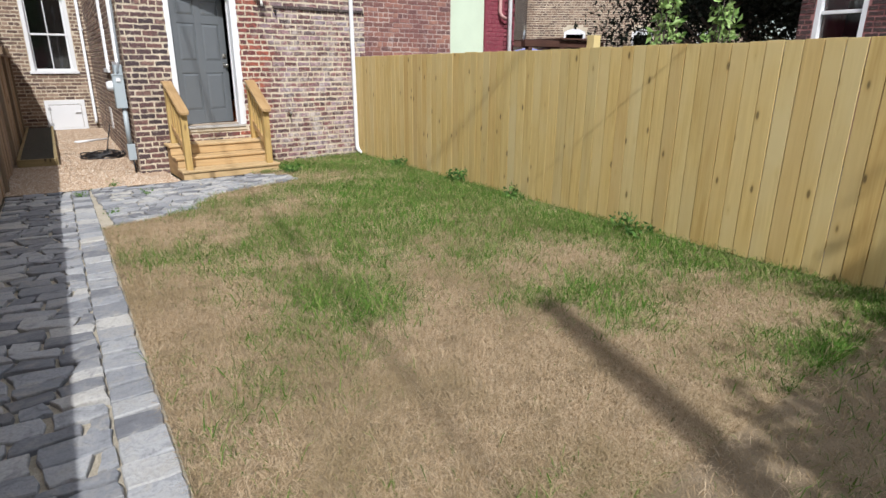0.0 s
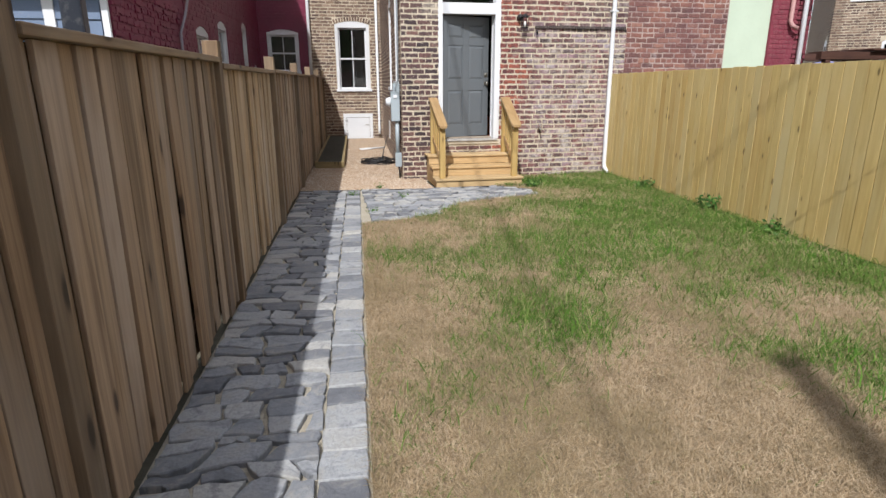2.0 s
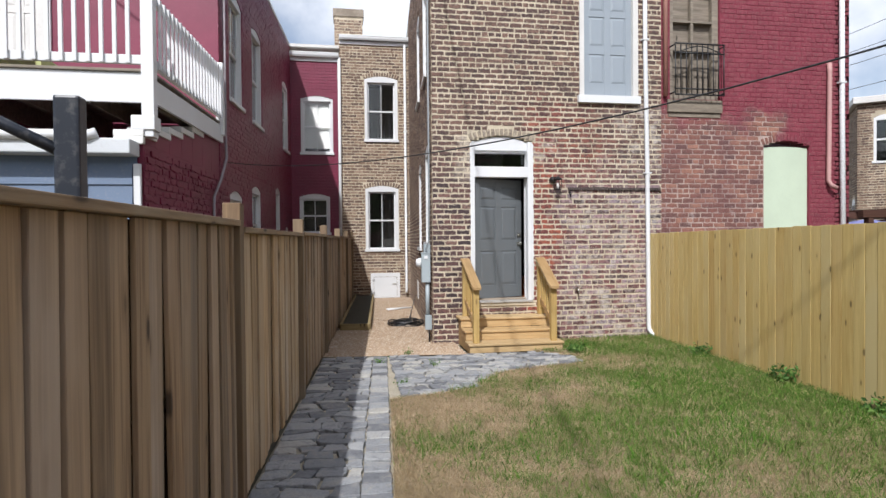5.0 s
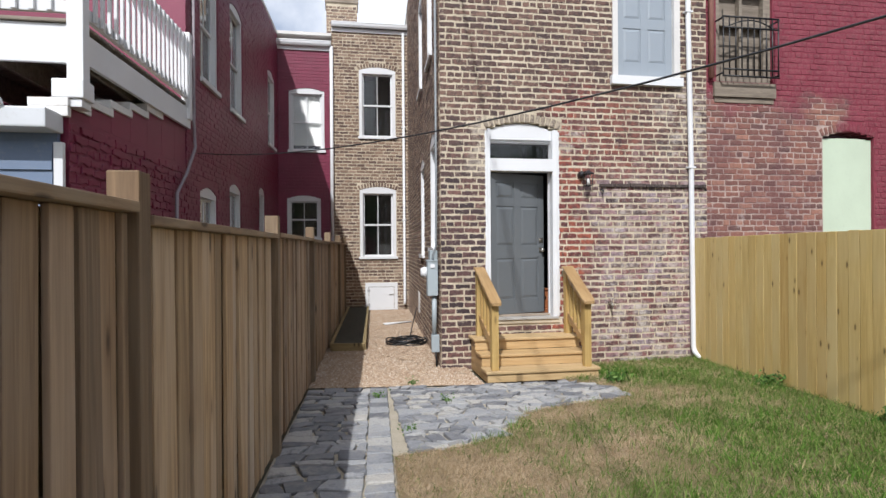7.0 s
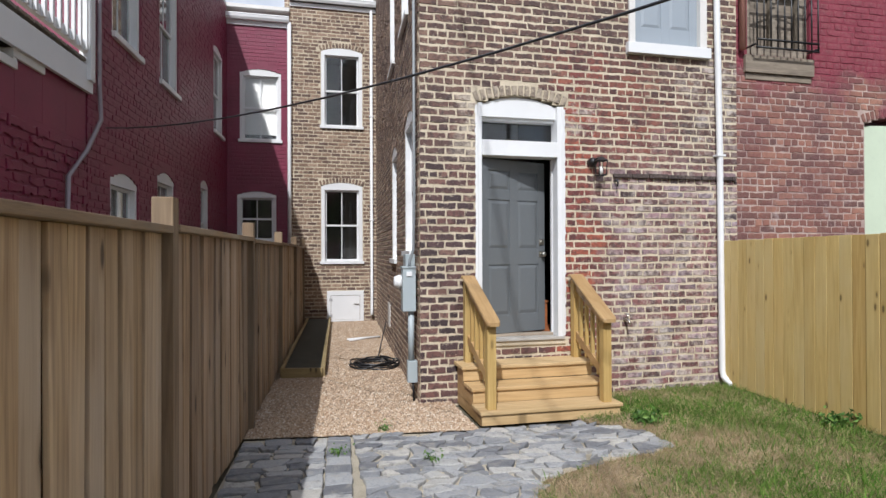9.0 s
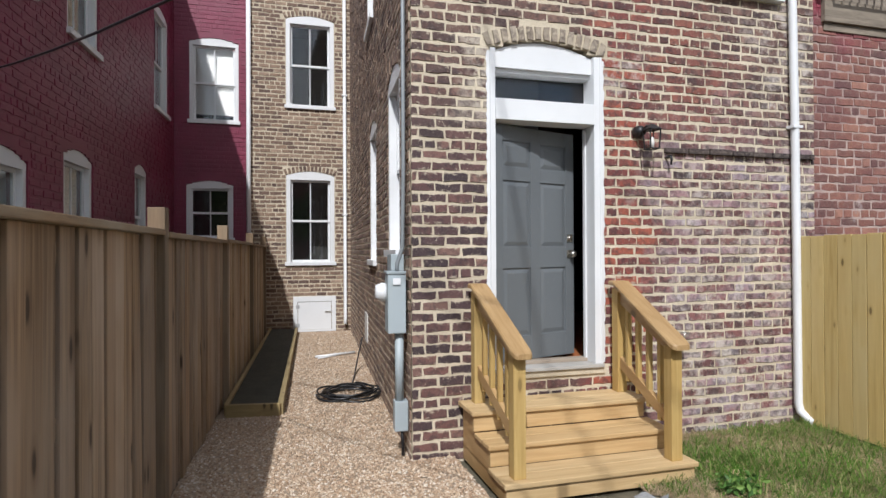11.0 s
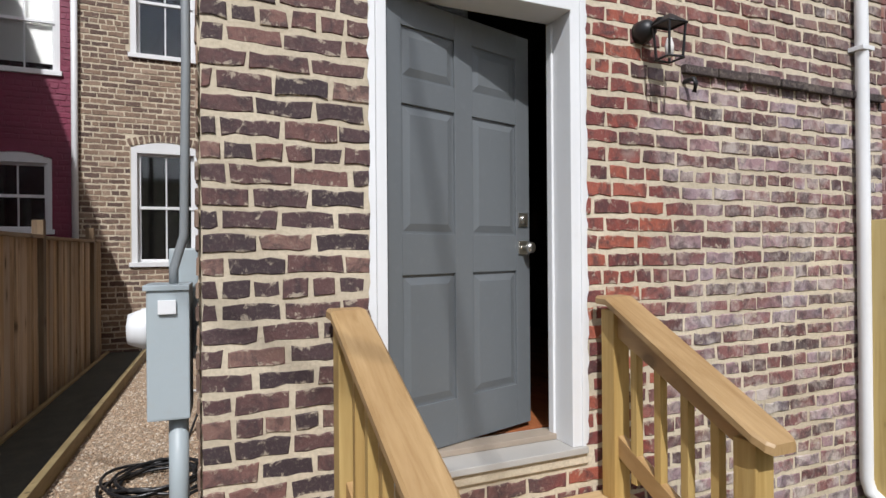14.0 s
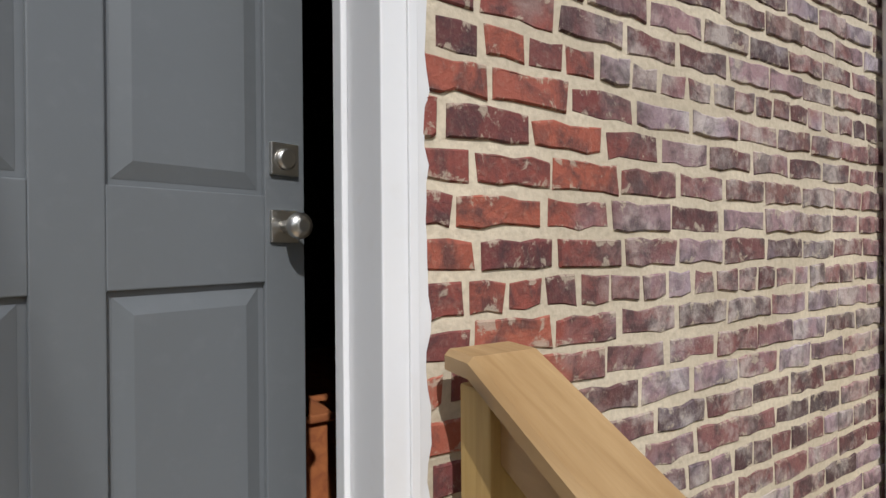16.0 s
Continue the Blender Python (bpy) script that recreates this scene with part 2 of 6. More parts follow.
M_MORTAR_NEI = neighbour_mortar()
M_ARCH = brick_mat("bricks_arch", [(0.0, (0.26, 0.21, 0.16)), (0.5, (0.36, 0.30, 0.23)), (1.0, (0.42, 0.36, 0.29))], "island")
M_RED = paint("red_wall_paint", (0.205, 0.022, 0.058), 0.45, 0.22, (0.22, 0.06, 0.07), 0.3)
M_WHITE = paint("white_paint", (0.72, 0.725, 0.73), 0.4, 0.06, (0.6, 0.58, 0.54), 0.2)
M_WHITE_OLD = paint("white_paint_chalky", (0.70, 0.68, 0.65), 0.6, 0.12, (0.45, 0.40, 0.35), 0.35)
M_DOOR = paint("grey_door_paint", (0.135, 0.147, 0.155), 0.38, 0.06, (0.20, 0.21, 0.22), 0.2)
M_BOARD = paint("blue_grey_board", (0.30, 0.34, 0.38), 0.5, 0.06)
M_GREEN = paint("pale_green_board", (0.56, 0.65, 0.50), 0.55, 0.08, (0.42, 0.48, 0.38), 0.3)
M_BLUE = paint("blue_siding_paint", (0.13, 0.18, 0.27), 0.5, 0.1)
M_METER = paint("grey_meter_paint", (0.36, 0.41, 0.43), 0.45, 0.08)
# near-black colour standing in for the shade of unlit rooms
M_ROOM_SHADE = paint("painted_room_shade", (0.03, 0.028, 0.026), 0.8, 0.2)
M_BLACK = paint("black_iron", (0.012, 0.012, 0.013), 0.45, 0.2, (0.04, 0.03, 0.025), 0.3)
M_RUBBER = paint("black_rubber", (0.014, 0.014, 0.016), 0.35, 0.2)
M_FLOOR = wood("orange_floor_wood", (0.42, 0.15, 0.05), (0.26, 0.08, 0.03), (20, 2, 20))
M_NEW = wood("fresh_yellow_pine", (0.66, 0.51, 0.21), (0.49, 0.345, 0.12), rough=0.7, spread=0.17, grey=(0.60, 0.48, 0.23), knot_scale=(0.2, 8, 3.0))
M_NEWX = wood("fresh_yellow_pine_across", (0.60, 0.445, 0.25), (0.44, 0.30, 0.145), (1.4, 26, 26), rough=0.65, spread=0.2, knot_scale=(2.2, 7, 0.2), knots=0.6)
M_NEWY = wood("fresh_pine_rail", (0.46, 0.305, 0.145), (0.31, 0.185, 0.075), (26, 1.6, 6), rough=0.5, spread=0.15, knot_scale=(7, 2.2, 3), knots=0.6)
M_NEWZ = wood("fresh_pine_post", (0.52, 0.375, 0.15), (0.38, 0.25, 0.085), rough=0.65, spread=0.2, knots=0.6)
M_OLD = wood("weathered_fence_wood", (0.51, 0.36, 0.225), (0.20, 0.128, 0.078), grey=(0.45, 0.355, 0.275), spread=0.7, grain=(34, 34, 1.1), knot_scale=(0.2, 6, 1.9), stain=0.55)
M_OLDNEW = wood("weathered_fence_wood_pale", (0.65, 0.475, 0.285), (0.29, 0.19, 0.11), grey=(0.57, 0.46, 0.345), spread=0.6, grain=(34, 34, 1.1), knot_scale=(0.2, 6, 1.9), stain=0.5)
M_OLDPOST = wood("weathered_post_wood", (0.29, 0.20, 0.12), (0.11, 0.07, 0.04), grey=(0.24, 0.19, 0.135), spread=0.4, grain=(30, 30, 1.2), knot_scale=(5, 5, 1.7), stain=0.5)
M_OLDY = wood("weathered_rail_wood", (0.40, 0.28, 0.17), (0.19, 0.125, 0.075), (30, 1.4, 30), grey=(0.32, 0.26, 0.19), knot_scale=(7, 2.2, 7), stain=0.4)
M_GREYWOOD = wood("grey_raw_wood", (0.32, 0.29, 0.25), (0.16, 0.14, 0.12), (3, 20, 20), knots=0.3)
M_STEEL = Mat("brushed_steel", 0.28, 1.0)
M_STEEL.color((0.62, 0.60, 0.56))
M_STEEL = M_STEEL.m
M_COPPER = paint("rusty_pipe", (0.42, 0.20, 0.16), 0.6, 0.25)


def glass_mat():
    k = Mat("window_glass", 0.02)
    k.color((0.9, 0.93, 0.93))
    k.b.inputs["Transmission Weight"].default_value = 1.0
    k.b.inputs["IOR"].default_value = 1.5
    k.bump(k.noise(1.5, 2.0), 0.02, 0.02)
    return k.m


M_GLASS = glass_mat()


def stone_mat(name, rnd):
    k = Mat(name, 0.7)
    c = k.ramp(k.rnd(rnd), [(0.0, (0.14, 0.144, 0.156)), (0.4, (0.24, 0.248, 0.262)), (0.75, (0.35, 0.356, 0.36)), (1.0, (0.46, 0.44, 0.40))])
    v = k.vec((1, 1, 1), rnd, 17.0)
    a, g = k.noise(9.0, 6.0, v, 0.65, 0.6), k.noise(60.0, 4.0, v, 0.65)
    c = k.mix(k.math("MULTIPLY", k.step(a, 0.50, 0.68), 0.55), c, (0.36, 0.335, 0.285))
    c = k.mix(k.math("MULTIPLY", k.step(a, 0.46, 0.34), 0.5), c, (0.085, 0.088, 0.10))
    c = k.mix(k.math("MULTIPLY", k.step(g, 0.45, 0.7), 0.35), c, (0.10, 0.105, 0.115))
    k.color(c)
    k.bump(k.math("ADD", a, k.math("MULTIPLY", g, 0.4)), 0.7, 0.02)
    return k.m


M_STONE, M_STONES = stone_mat("paving_stone", "object"), stone_mat("paving_stones", "island")


def ground_mat(name, stops, s1, s2, bumpd=0.02):
    k = Mat(name, 0.95)
    a, g = k.noise(s1, 6.0, None, 0.65), k.noise(s2, 5.0, None, 0.7)
    c = k.ramp(a, stops)
    c = k.mix(k.math("MULTIPLY", k.step(g, 0.4, 0.75), 0.55), c, tuple(x * 0.5 for x in stops[0][1]))
    k.color(c)
    k.bump(g, 0.8, bumpd)
    return k.m


M_SAND = ground_mat("joint_sand", [(0.3, (0.44, 0.385, 0.29)), (0.7, (0.56, 0.50, 0.39))], 3.0, 90.0)
M_SOIL = ground_mat("straw_soil", [(0.3, (0.21, 0.16, 0.085)), (0.5, (0.31, 0.23, 0.14)), (0.7, (0.40, 0.305, 0.195))], 3.2, 150.0, 0.03)
M_GRAVELBED = ground_mat("gravel_bed", [(0.3, (0.33, 0.24, 0.165)), (0.7, (0.43, 0.34, 0.25))], 3.0, 60.0)
M_EARTH = ground_mat("earth", [(0.3, (0.10, 0.09, 0.06)), (0.7, (0.17, 0.14, 0.09))], 0.8, 20.0)
M_BED = ground_mat("dark_bed_soil", [(0.3, (0.040, 0.038, 0.030)), (0.7, (0.075, 0.072, 0.05))], 5.0, 50.0)


def island_mat(name, stops, rough=0.8, tint=None):
    k = Mat(name, rough)
    c = k.ramp(k.rnd("island"), stops)
    if tint:
        c = k.mix(k.math("MULTIPLY", k.step(k.noise(1.3, 5.0, None, 0.6), 0.42, 0.62), 0.6), c, tint)
        c = k.mix(k.math("MULTIPLY", k.step(k.noise(5.5, 5.0, None, 0.65), 0.50, 0.68), 0.45), c, tuple(x * 0.55 for x in tint))
    k.color(c)
    k.b.inputs["Specular IOR Level"].default_value = 0.2
    return k.m


M_PEBBLE = island_mat("pea_gravel", [(0.0, (0.25, 0.16, 0.10)), (0.4, (0.40, 0.285, 0.19)), (0.8, (0.51, 0.40, 0.29)), (1.0, (0.62, 0.55, 0.46))])
M_DRY = island_mat("dry_grass", [(0.0, (0.25, 0.17, 0.09)), (0.5, (0.44, 0.32, 0.19)), (1.0, (0.62, 0.49, 0.33))], tint=(0.27, 0.205, 0.105))
M_GRASS = island_mat("green_grass", [(0.0, (0.038, 0.092, 0.009)), (0.55, (0.085, 0.195, 0.020)), (0.80, (0.155, 0.25, 0.046)), (0.92, (0.34, 0.29, 0.14)), (1.0, (0.46, 0.36, 0.20))], tint=(0.135, 0.175, 0.045))
M_LEAF = island_mat("green_leaf", [(0.0, (0.03, 0.075, 0.015)), (0.6, (0.07, 0.15, 0.03)), (1.0, (0.16, 0.25, 0.06))], 0.5)
# leaf green taken down to near black, shade painted into the colour
M_LEAF_SHADE = island_mat("shaded_leaf", [(0.0, (0.006, 0.009, 0.006)), (1.0, (0.016, 0.02, 0.011))], 0.6)
M_BARK = ground_mat("bark", [(0.3, (0.06, 0.045, 0.035)), (0.7, (0.12, 0.09, 0.07))], 6.0, 40.0)

# ---------------------------------------------------------------- mesh helpers
YW = 10.03
LOT = Matrix.Translation((0, YW, 0)) @ Matrix.Rotation(radians(-3.15), 4, "Z") @ Matrix.Translation((0, -YW, 0))
I4 = Matrix.Identity(4)
rng = random.Random(7)


def gz(y):
    return 0.065 + 0.012 * min(max(10.0 - y, 0.0), 14.0)


def box(bm, x0, x1, y0, y1, z0, z1, m=None, bevel=0.0):
    r = bmesh.ops.create_cube(bm, size=1.0, matrix=Matrix.Translation(((x0 + x1) / 2, (y0 + y1) / 2, (z0 + z1) / 2)) @ Matrix.Diagonal((x1 - x0, y1 - y0, z1 - z0, 1)))
    vs = r["verts"]
    if bevel:
        es = list({e for v in vs for e in v.link_edges})
        o = bmesh.ops.bevel(bm, geom=es, offset=bevel, segments=2, affect="EDGES", profile=0.6)
        vs = list({v for f in o["faces"] for v in f.verts} | {v for v in vs if v.is_valid})
    if m is not None:
        bmesh.ops.transform(bm, matrix=m, verts=[v for v in vs if v.is_valid])
    return vs


def beam(bm, a, b, w, h, up=(0, 0, 1), bevel=0.0):
    """A squared bar from a to b, w wide and h high."""
    a, b = Vector(a), Vector(b)
    d = b - a
    y = d.normalized()
    x = y.cross(Vector(up)).normalized()
    z = x.cross(y)
    m = Matrix.Translation((a + b) / 2) @ Matrix((x, y, z)).transposed().to_4x4()
    return box(bm, -w / 2, w / 2, -d.length / 2, d.length / 2, -h / 2, h / 2, m, bevel)


def tube(bm, pts, r, seg=10, closed=False):
    pts = [Vector(p) for p in pts]
    rings = []
    n = len(pts)
    for i, p in enumerate(pts):
        a = pts[i - 1] if (i or closed) else p
        b = pts[(i + 1) % n] if (i < n - 1 or closed) else p
        d = (b - a).normalized()
        s = d.orthogonal().normalized() if abs(d.z) > 0.95 else d.cross(Vector((0, 0, 1))).normalized()
        u = s.cross(d)
        rr = r[i] if isinstance(r, (list, tuple)) else r
        rings.append([bm.verts.new(p + rr * (math.cos(6.28318 * k / seg) * s + math.sin(6.28318 * k / seg) * u)) for k in range(seg)])
    for i in range(n if closed else n - 1):
        A, B = rings[i], rings[(i + 1) % n]
        for k in range(seg):
            bm.faces.new((A[k], A[(k + 1) % seg], B[(k + 1) % seg], B[k])).smooth = True
    if not closed:
        bm.faces.new(rings[0][::-1])
        bm.faces.new(rings[-1])


def done(name, bm, mat, smooth=False):
    bmesh.ops.recalc_face_normals(bm, faces=bm.faces)
    me = bpy.data.meshes.new(name)
    bm.to_mesh(me)
    bm.free()
    me.materials.append(mat)
    return new(name, me)


def part(name, bm, material, parent, label=""):
    ob = done(name, bm, material)
    ob.parent = parent
    ob.matrix_parent_inverse = parent.matrix_world.inverted() if parent.parent is None and parent.type == "EMPTY" else I4
    if label:
        ob["label"] = label
    return ob


def thing(name, label, category, kind="", group=""):
    return tagged(new(name), label, category, group, kind)


def solid(name, bm, mat, label, category, kind="", group=""):
    return tagged(done(name, bm, mat), label, category, group, kind)


def from_lists(name, vs, fs, mat):
    me = bpy.data.meshes.new(name)
    me.from_pydata(vs, [], fs)
    me.update()
    me.materials.append(mat)
    return new(name, me)


def wall_frame(x, y, deg):
    """Wall coordinates: u along the wall, v up, w out of the wall (towards the viewer)."""
    a = radians(deg)
    return Matrix(((math.cos(a), 0, math.sin(a), x), (math.sin(a), 0, -math.cos(a), y), (0, 1, 0, 0), (0, 0, 0, 1)))


def arch_strips(u0, u1, v0, v1, rise, n=8):
    if rise <= 0:
        return [(u0, u1, v0, v1)]
    out = []
    for i in range(n):
        a, b = u0 + (u1 - u0) * i / n, u0 + (u1 - u0) * (i + 1) / n
        t = 2 * (i + 0.5) / n - 1
        out.append((a, b, v0, v1 + rise * (1 - t * t)))
    return out


def wall_body(bm, M, u0, u1, v0, v1, opens, depth=0.30, w=0.0):
    """A thick wall with openings through it. opens: (u0, u1, v0, v1, rise)."""
    strips = [s for o in opens for s in arch_strips(*o)]
    cuts = sorted({u0, u1, *[s[0] for s in strips], *[s[1] for s in strips]})
    cuts = [c for c in cuts if u0 <= c <= u1]

    def quad(*p):
        bm.faces.new([bm.verts.new(M @ Vector(q)) for q in p])

    spans = []
    for a, b in zip(cuts, cuts[1:]):
        if b - a < 1e-5:
            continue
        mid = (a + b) / 2
        gaps = sorted((s[2], s[3]) for s in strips if s[0] < mid < s[1])
        z, runs = v0, []
        for g0, g1 in gaps:
            if g0 > z:
                runs.append((z, g0))
            z = max(z, g1)
        if z < v1:
            runs.append((z, v1))
        spans.append((a, b, runs, gaps))
    for i, (a, b, runs, gaps) in enumerate(spans):
        for c, d in runs:
            quad((a, c, w), (b, c, w), (b, d, w), (a, d, w))
            quad((a, c, w - depth), (a, d, w - depth), (b, d, w - depth), (b, c, w - depth))
            quad((a, d, w), (b, d, w), (b, d, w - depth), (a, d, w - depth))
            quad((a, c, w), (a, c, w - depth), (b, c, w - depth), (b, c, w))
        for side, e in ((i - 1, a), (i + 1, b)):
            for g0, g1 in gaps:
                if 0 <= side < len(spans):
                    for c, d in spans[side][2]:
                        lo, hi = max(c, g0), min(d, g1)
                        if hi > lo + 1e-5:
                            quad((e, lo, w), (e, hi, w), (e, hi, w - depth), (e, lo, w - depth))
    for e in (u0, u1):
        quad((e, v0, w), (e, v1, w), (e, v1, w - depth), (e, v0, w - depth))


def free_runs(a, b, vmid, opens, pad=0.015):
    """What is left of a brick between a and b where openings and arches cut it."""
    runs = [(a, b)]
    for (o0, o1, p0, p1, rise) in opens:
        ring = 0.12 if rise > 0 else 0.0
        t = 2 * (max(min((a + b) / 2, o1), o0) - o0) / (o1 - o0) - 1
        top = p1 + (rise * (1 - t * t) if rise > 0 else 0) + ring
        if not (p0 - 0.03 < vmid < top + 0.02):
            continue
        e = (0.05 if vmid > p1 - 0.02 and rise > 0 else 0) + pad
        nxt = []
        for c, d in runs:
            if d <= o0 - e or c >= o1 + e:
                nxt.append((c, d))
                continue
            if c < o0 - e:
                nxt.append((c, o0 - e))
            if d > o1 + e:
                nxt.append((o1 + e, d))
        runs = nxt
    return [(c, d) for c, d in runs if d - c > 0.035]


COURSE, JOINT, STRETCH = 0.0865, 0.022, 0.222


def brick_shape(L, H, D, r, rough=1.0):
    """A worn brick, front towards +w: ragged outline, a chamfer and a slightly inset face."""
    n = 4 if L > 0.14 else 2
    out = []
    for i in range(n):
        out.append((-L / 2 + L * i / n, -H / 2))
    for i in range(1):
        out.append((L / 2, -H / 2))
    for i in range(n):
        out.append((L / 2 - L * i / n, H / 2))
    out.append((-L / 2, H / 2))
    j = 0.0062 * rough
    out = [(x + r.uniform(-j, j), y + r.uniform(-j, j)) for x, y in out]
    k = len(out)
    lift = r.uniform(-0.003, 0.004) * rough
    vs = [(x, y, -0.004) for x, y in out] + [(x, y, D - 0.004 + lift) for x, y in out] + [(x - math.copysign(0.004, x), y - math.copysign(0.004, y), D + lift + r.uniform(-0.0012, 0.0012)) for x, y in out]
    fs = []
    for lev in (0, k):
        for i in range(k):
            i2 = (i + 1) % k
            fs.append((lev + i, lev + i2, lev + k + i2, lev + k + i))
    fs.append(tuple(range(2 * k, 3 * k)))
    return vs, fs


def lay(u0, u1, v0, v1, opens, seed=1, header_every=6, course=COURSE, stretch=STRETCH):
    """Places of the bricks of a wall: centre u, centre v, length."""
    r = random.Random(seed)
    out = []
    row, v = 0, v0
    while v + course <= v1 + 0.001:
        hd = header_every and row % header_every == header_every - 1
        pitch = stretch / 2 if hd else stretch
        u = u0 - (0 if row % 2 else pitch / 2) - r.choice((0.0, 0.012, 0.03, 0.045))
        vm = v + course / 2
        while u < u1:
            p = pitch * r.uniform(0.93, 1.07)
            a, b = max(u, u0), min(u + p - JOINT * 0.75, u1)
            if b - a > 0.03:
                for c, d in free_runs(a, b, vm, opens):
                    out.append(((c + d) / 2, vm + r.uniform(-0.003, 0.003), d - c))
            u += p
        row += 1
        v += course
    return out


def bricks_stuff(name, M, places, mat, parent, depth=0.006, seed=3, course=COURSE, joint=JOINT, rough=1.0):
    r = random.Random(seed)
    vs, fs = [], []
    for u, v, L in places:
        sv, sf = brick_shape(L, course - joint + r.uniform(-0.007, 0.005), depth, r, rough)
        o = len(vs)
        vs += [tuple(M @ Vector((x + u, y + v, z))) for x, y, z in sv]
        fs += [tuple(i + o for i in f) for f in sf]
    ob = from_lists(name, vs, fs, mat)
    ob.parent = parent
    ob["kind"] = "stuff"
    return ob


def arch_bricks(name, M, o, mat, parent, depth=0.014, h=0.115):
    """A segmental arch of bricks on edge over an opening."""
    u0, u1, v0, v1, rise = o
    r = random.Random(5)
    n = int((u1 - u0 + 0.1) / 0.072)
    vs, fs = [], []
    for i in range(n):
        t = 2 * (i + 0.5) / n - 1
        u = (u0 + u1) / 2 + t * (u1 - u0 + 0.10) / 2
        v = v1 + rise * (1 - t * t) + h / 2 + 0.004
        a = -t * math.atan(4 * rise / (u1 - u0))
        sv, sf = brick_shape(h, 0.056, depth, r)
        o2 = len(vs)
        R2 = Matrix.Rotation(a + math.pi / 2, 3, "Z")
        vs += [tuple(M @ (R2 @ Vector(q) + Vector((u, v, 0)))) for q in sv]
        fs += [tuple(k + o2 for k in f) for f in sf]
    ob = from_lists(name, vs, fs, mat)
    ob.parent = parent
    return ob

# ---------------------------------------------------------------- ground
bm = bmesh.new()
ys = [-700, -40, -4, 0, 3, 6, 10, 18, 40, 700]
grid = [[bm.verts.new((x, y, gz(y) - 0.045)) for x in (-700, -30, -8, 0, 8, 30, 700)] for y in ys]
for r0, r1 in zip(grid, grid[1:]):
    for i in range(6):
        bm.faces.new((r0[i], r0[i + 1], r1[i + 1], r1[i]))
solid("ground", bm, M_EARTH, "bare brown earth all round the yard", "ground", "structure")


def sheet(name, pts, mat, lift, label, category, kind="structure", step=0.35, rough=0.0):
    """A flat piece of ground cut to an outline, following the slope."""
    b = bmesh.new()
    f = b.faces.new([b.verts.new((x, y, 0)) for x, y in pts])
    bmesh.ops.triangulate(b, faces=[f])
    lo, hi = min(p[1] for p in pts), max(p[1] for p in pts)
    for i in range(1, int((hi - lo) / 1.0)):
        bmesh.ops.bisect_plane(b, geom=b.verts[:] + b.edges[:] + b.faces[:], plane_co=(0, lo + i, 0), plane_no=(0, 1, 0))
    for v in b.verts:
        v.co.z = gz(v.co.y) + lift
    for f in b.faces:
        if f.normal.z < 0:
            f.normal_flip()
    return solid(name, b, mat, label, category, kind)


def lot(u, v):
    p = LOT @ Vector((u, v, 0))
    return (p.x, p.y)


def inside(x, y, poly):
    c = False
    for (x0, y0), (x1, y1) in zip(poly, poly[1:] + poly[:1]):
        if (y0 > y) != (y1 > y) and x < (x1 - x0) * (y - y0) / (y1 - y0) + x0:
            c = not c
    return c


FENCE_U, EDGE_U = -0.19, 0.75
FR0, FR1 = Vector((5.335, 9.99, 0)), Vector((4.66, -1.0, 0))
APRON = [lot(EDGE_U, 6.72), (1.15, 6.82), (1.55, 7.02), (1.75, 7.40), (1.95, 7.66), (2.5, 7.90), (3.15, 8.02), (3.30, 8.30), (3.1, 8.75), (2.9, 8.93), (1.85, 8.93), (0.7, 9.08), lot(EDGE_U, 9.10)]
PATH = [lot(FENCE_U, -3.5), lot(EDGE_U, -3.5), lot(EDGE_U, 9.10), lot(FENCE_U, 9.16)]
LAWN = [lot(EDGE_U, -3.5), lot(EDGE_U, 6.72)] + APRON[1:10] + [(2.9, 9.99), (5.33, 9.99), (FR1.x, -3.5)]
GRAVEL = [lot(FENCE_U, 9.16), lot(EDGE_U, 9.10), (0.7, 9.08), (1.85, 8.93), (1.85, 10.03), (1.51, 10.03), (1.94, 17.8), (0.1, 17.8)]
sheet("path_bed", PATH, M_SAND, -0.012, "sandy bed between the path stones", "path")
sheet("apron_bed", APRON, M_SAND, -0.011, "sandy bed between the paving stones", "pavement")
sheet("lawn", LAWN, M_SOIL, 0.0, "patchy lawn of straw and dry soil", "lawn")
sheet("gravel", GRAVEL, M_GRAVELBED, 0.004, "tan pea gravel in the side alley", "gravel")

# ---------------------------------------------------------------- walls
DOOR_O = (2.165, 3.205, 0.70, 3.40, 0.10)
UPWIN_O = (4.10, 5.06, 4.22, 6.12, 0.10)
W_REAR = wall_frame(0, YW, 0)
bm = bmesh.new()
wall_body(bm, W_REAR, 1.51, 5.56, 0.0, 8.3, [DOOR_O, UPWIN_O])
wall_rear = solid("wall_rear", bm, M_MORTAR, "old brick rear wall, sooty, with thick tan mortar", "wall", "structure")
places_rear = lay(1.51, 5.56, 0.03, 8.3, [DOOR_O, UPWIN_O], 11)
near = [p for p in places_rear if 1.5 < p[0] < 4.35 and 0.75 < p[1] < 2.05]
far = [p for p in places_rear if not (1.5 < p[0] < 4.35 and 0.75 < p[1] < 2.05)]
bricks_stuff("bricks", W_REAR, far, M_BRICKS, wall_rear, 0.005)
arch_bricks("door_arch", W_REAR, DOOR_O, M_ARCH, wall_rear)["label"] = "pale brick arch over the door"
arch_bricks("window_arch", W_REAR, UPWIN_O, M_ARCH, wall_rear)

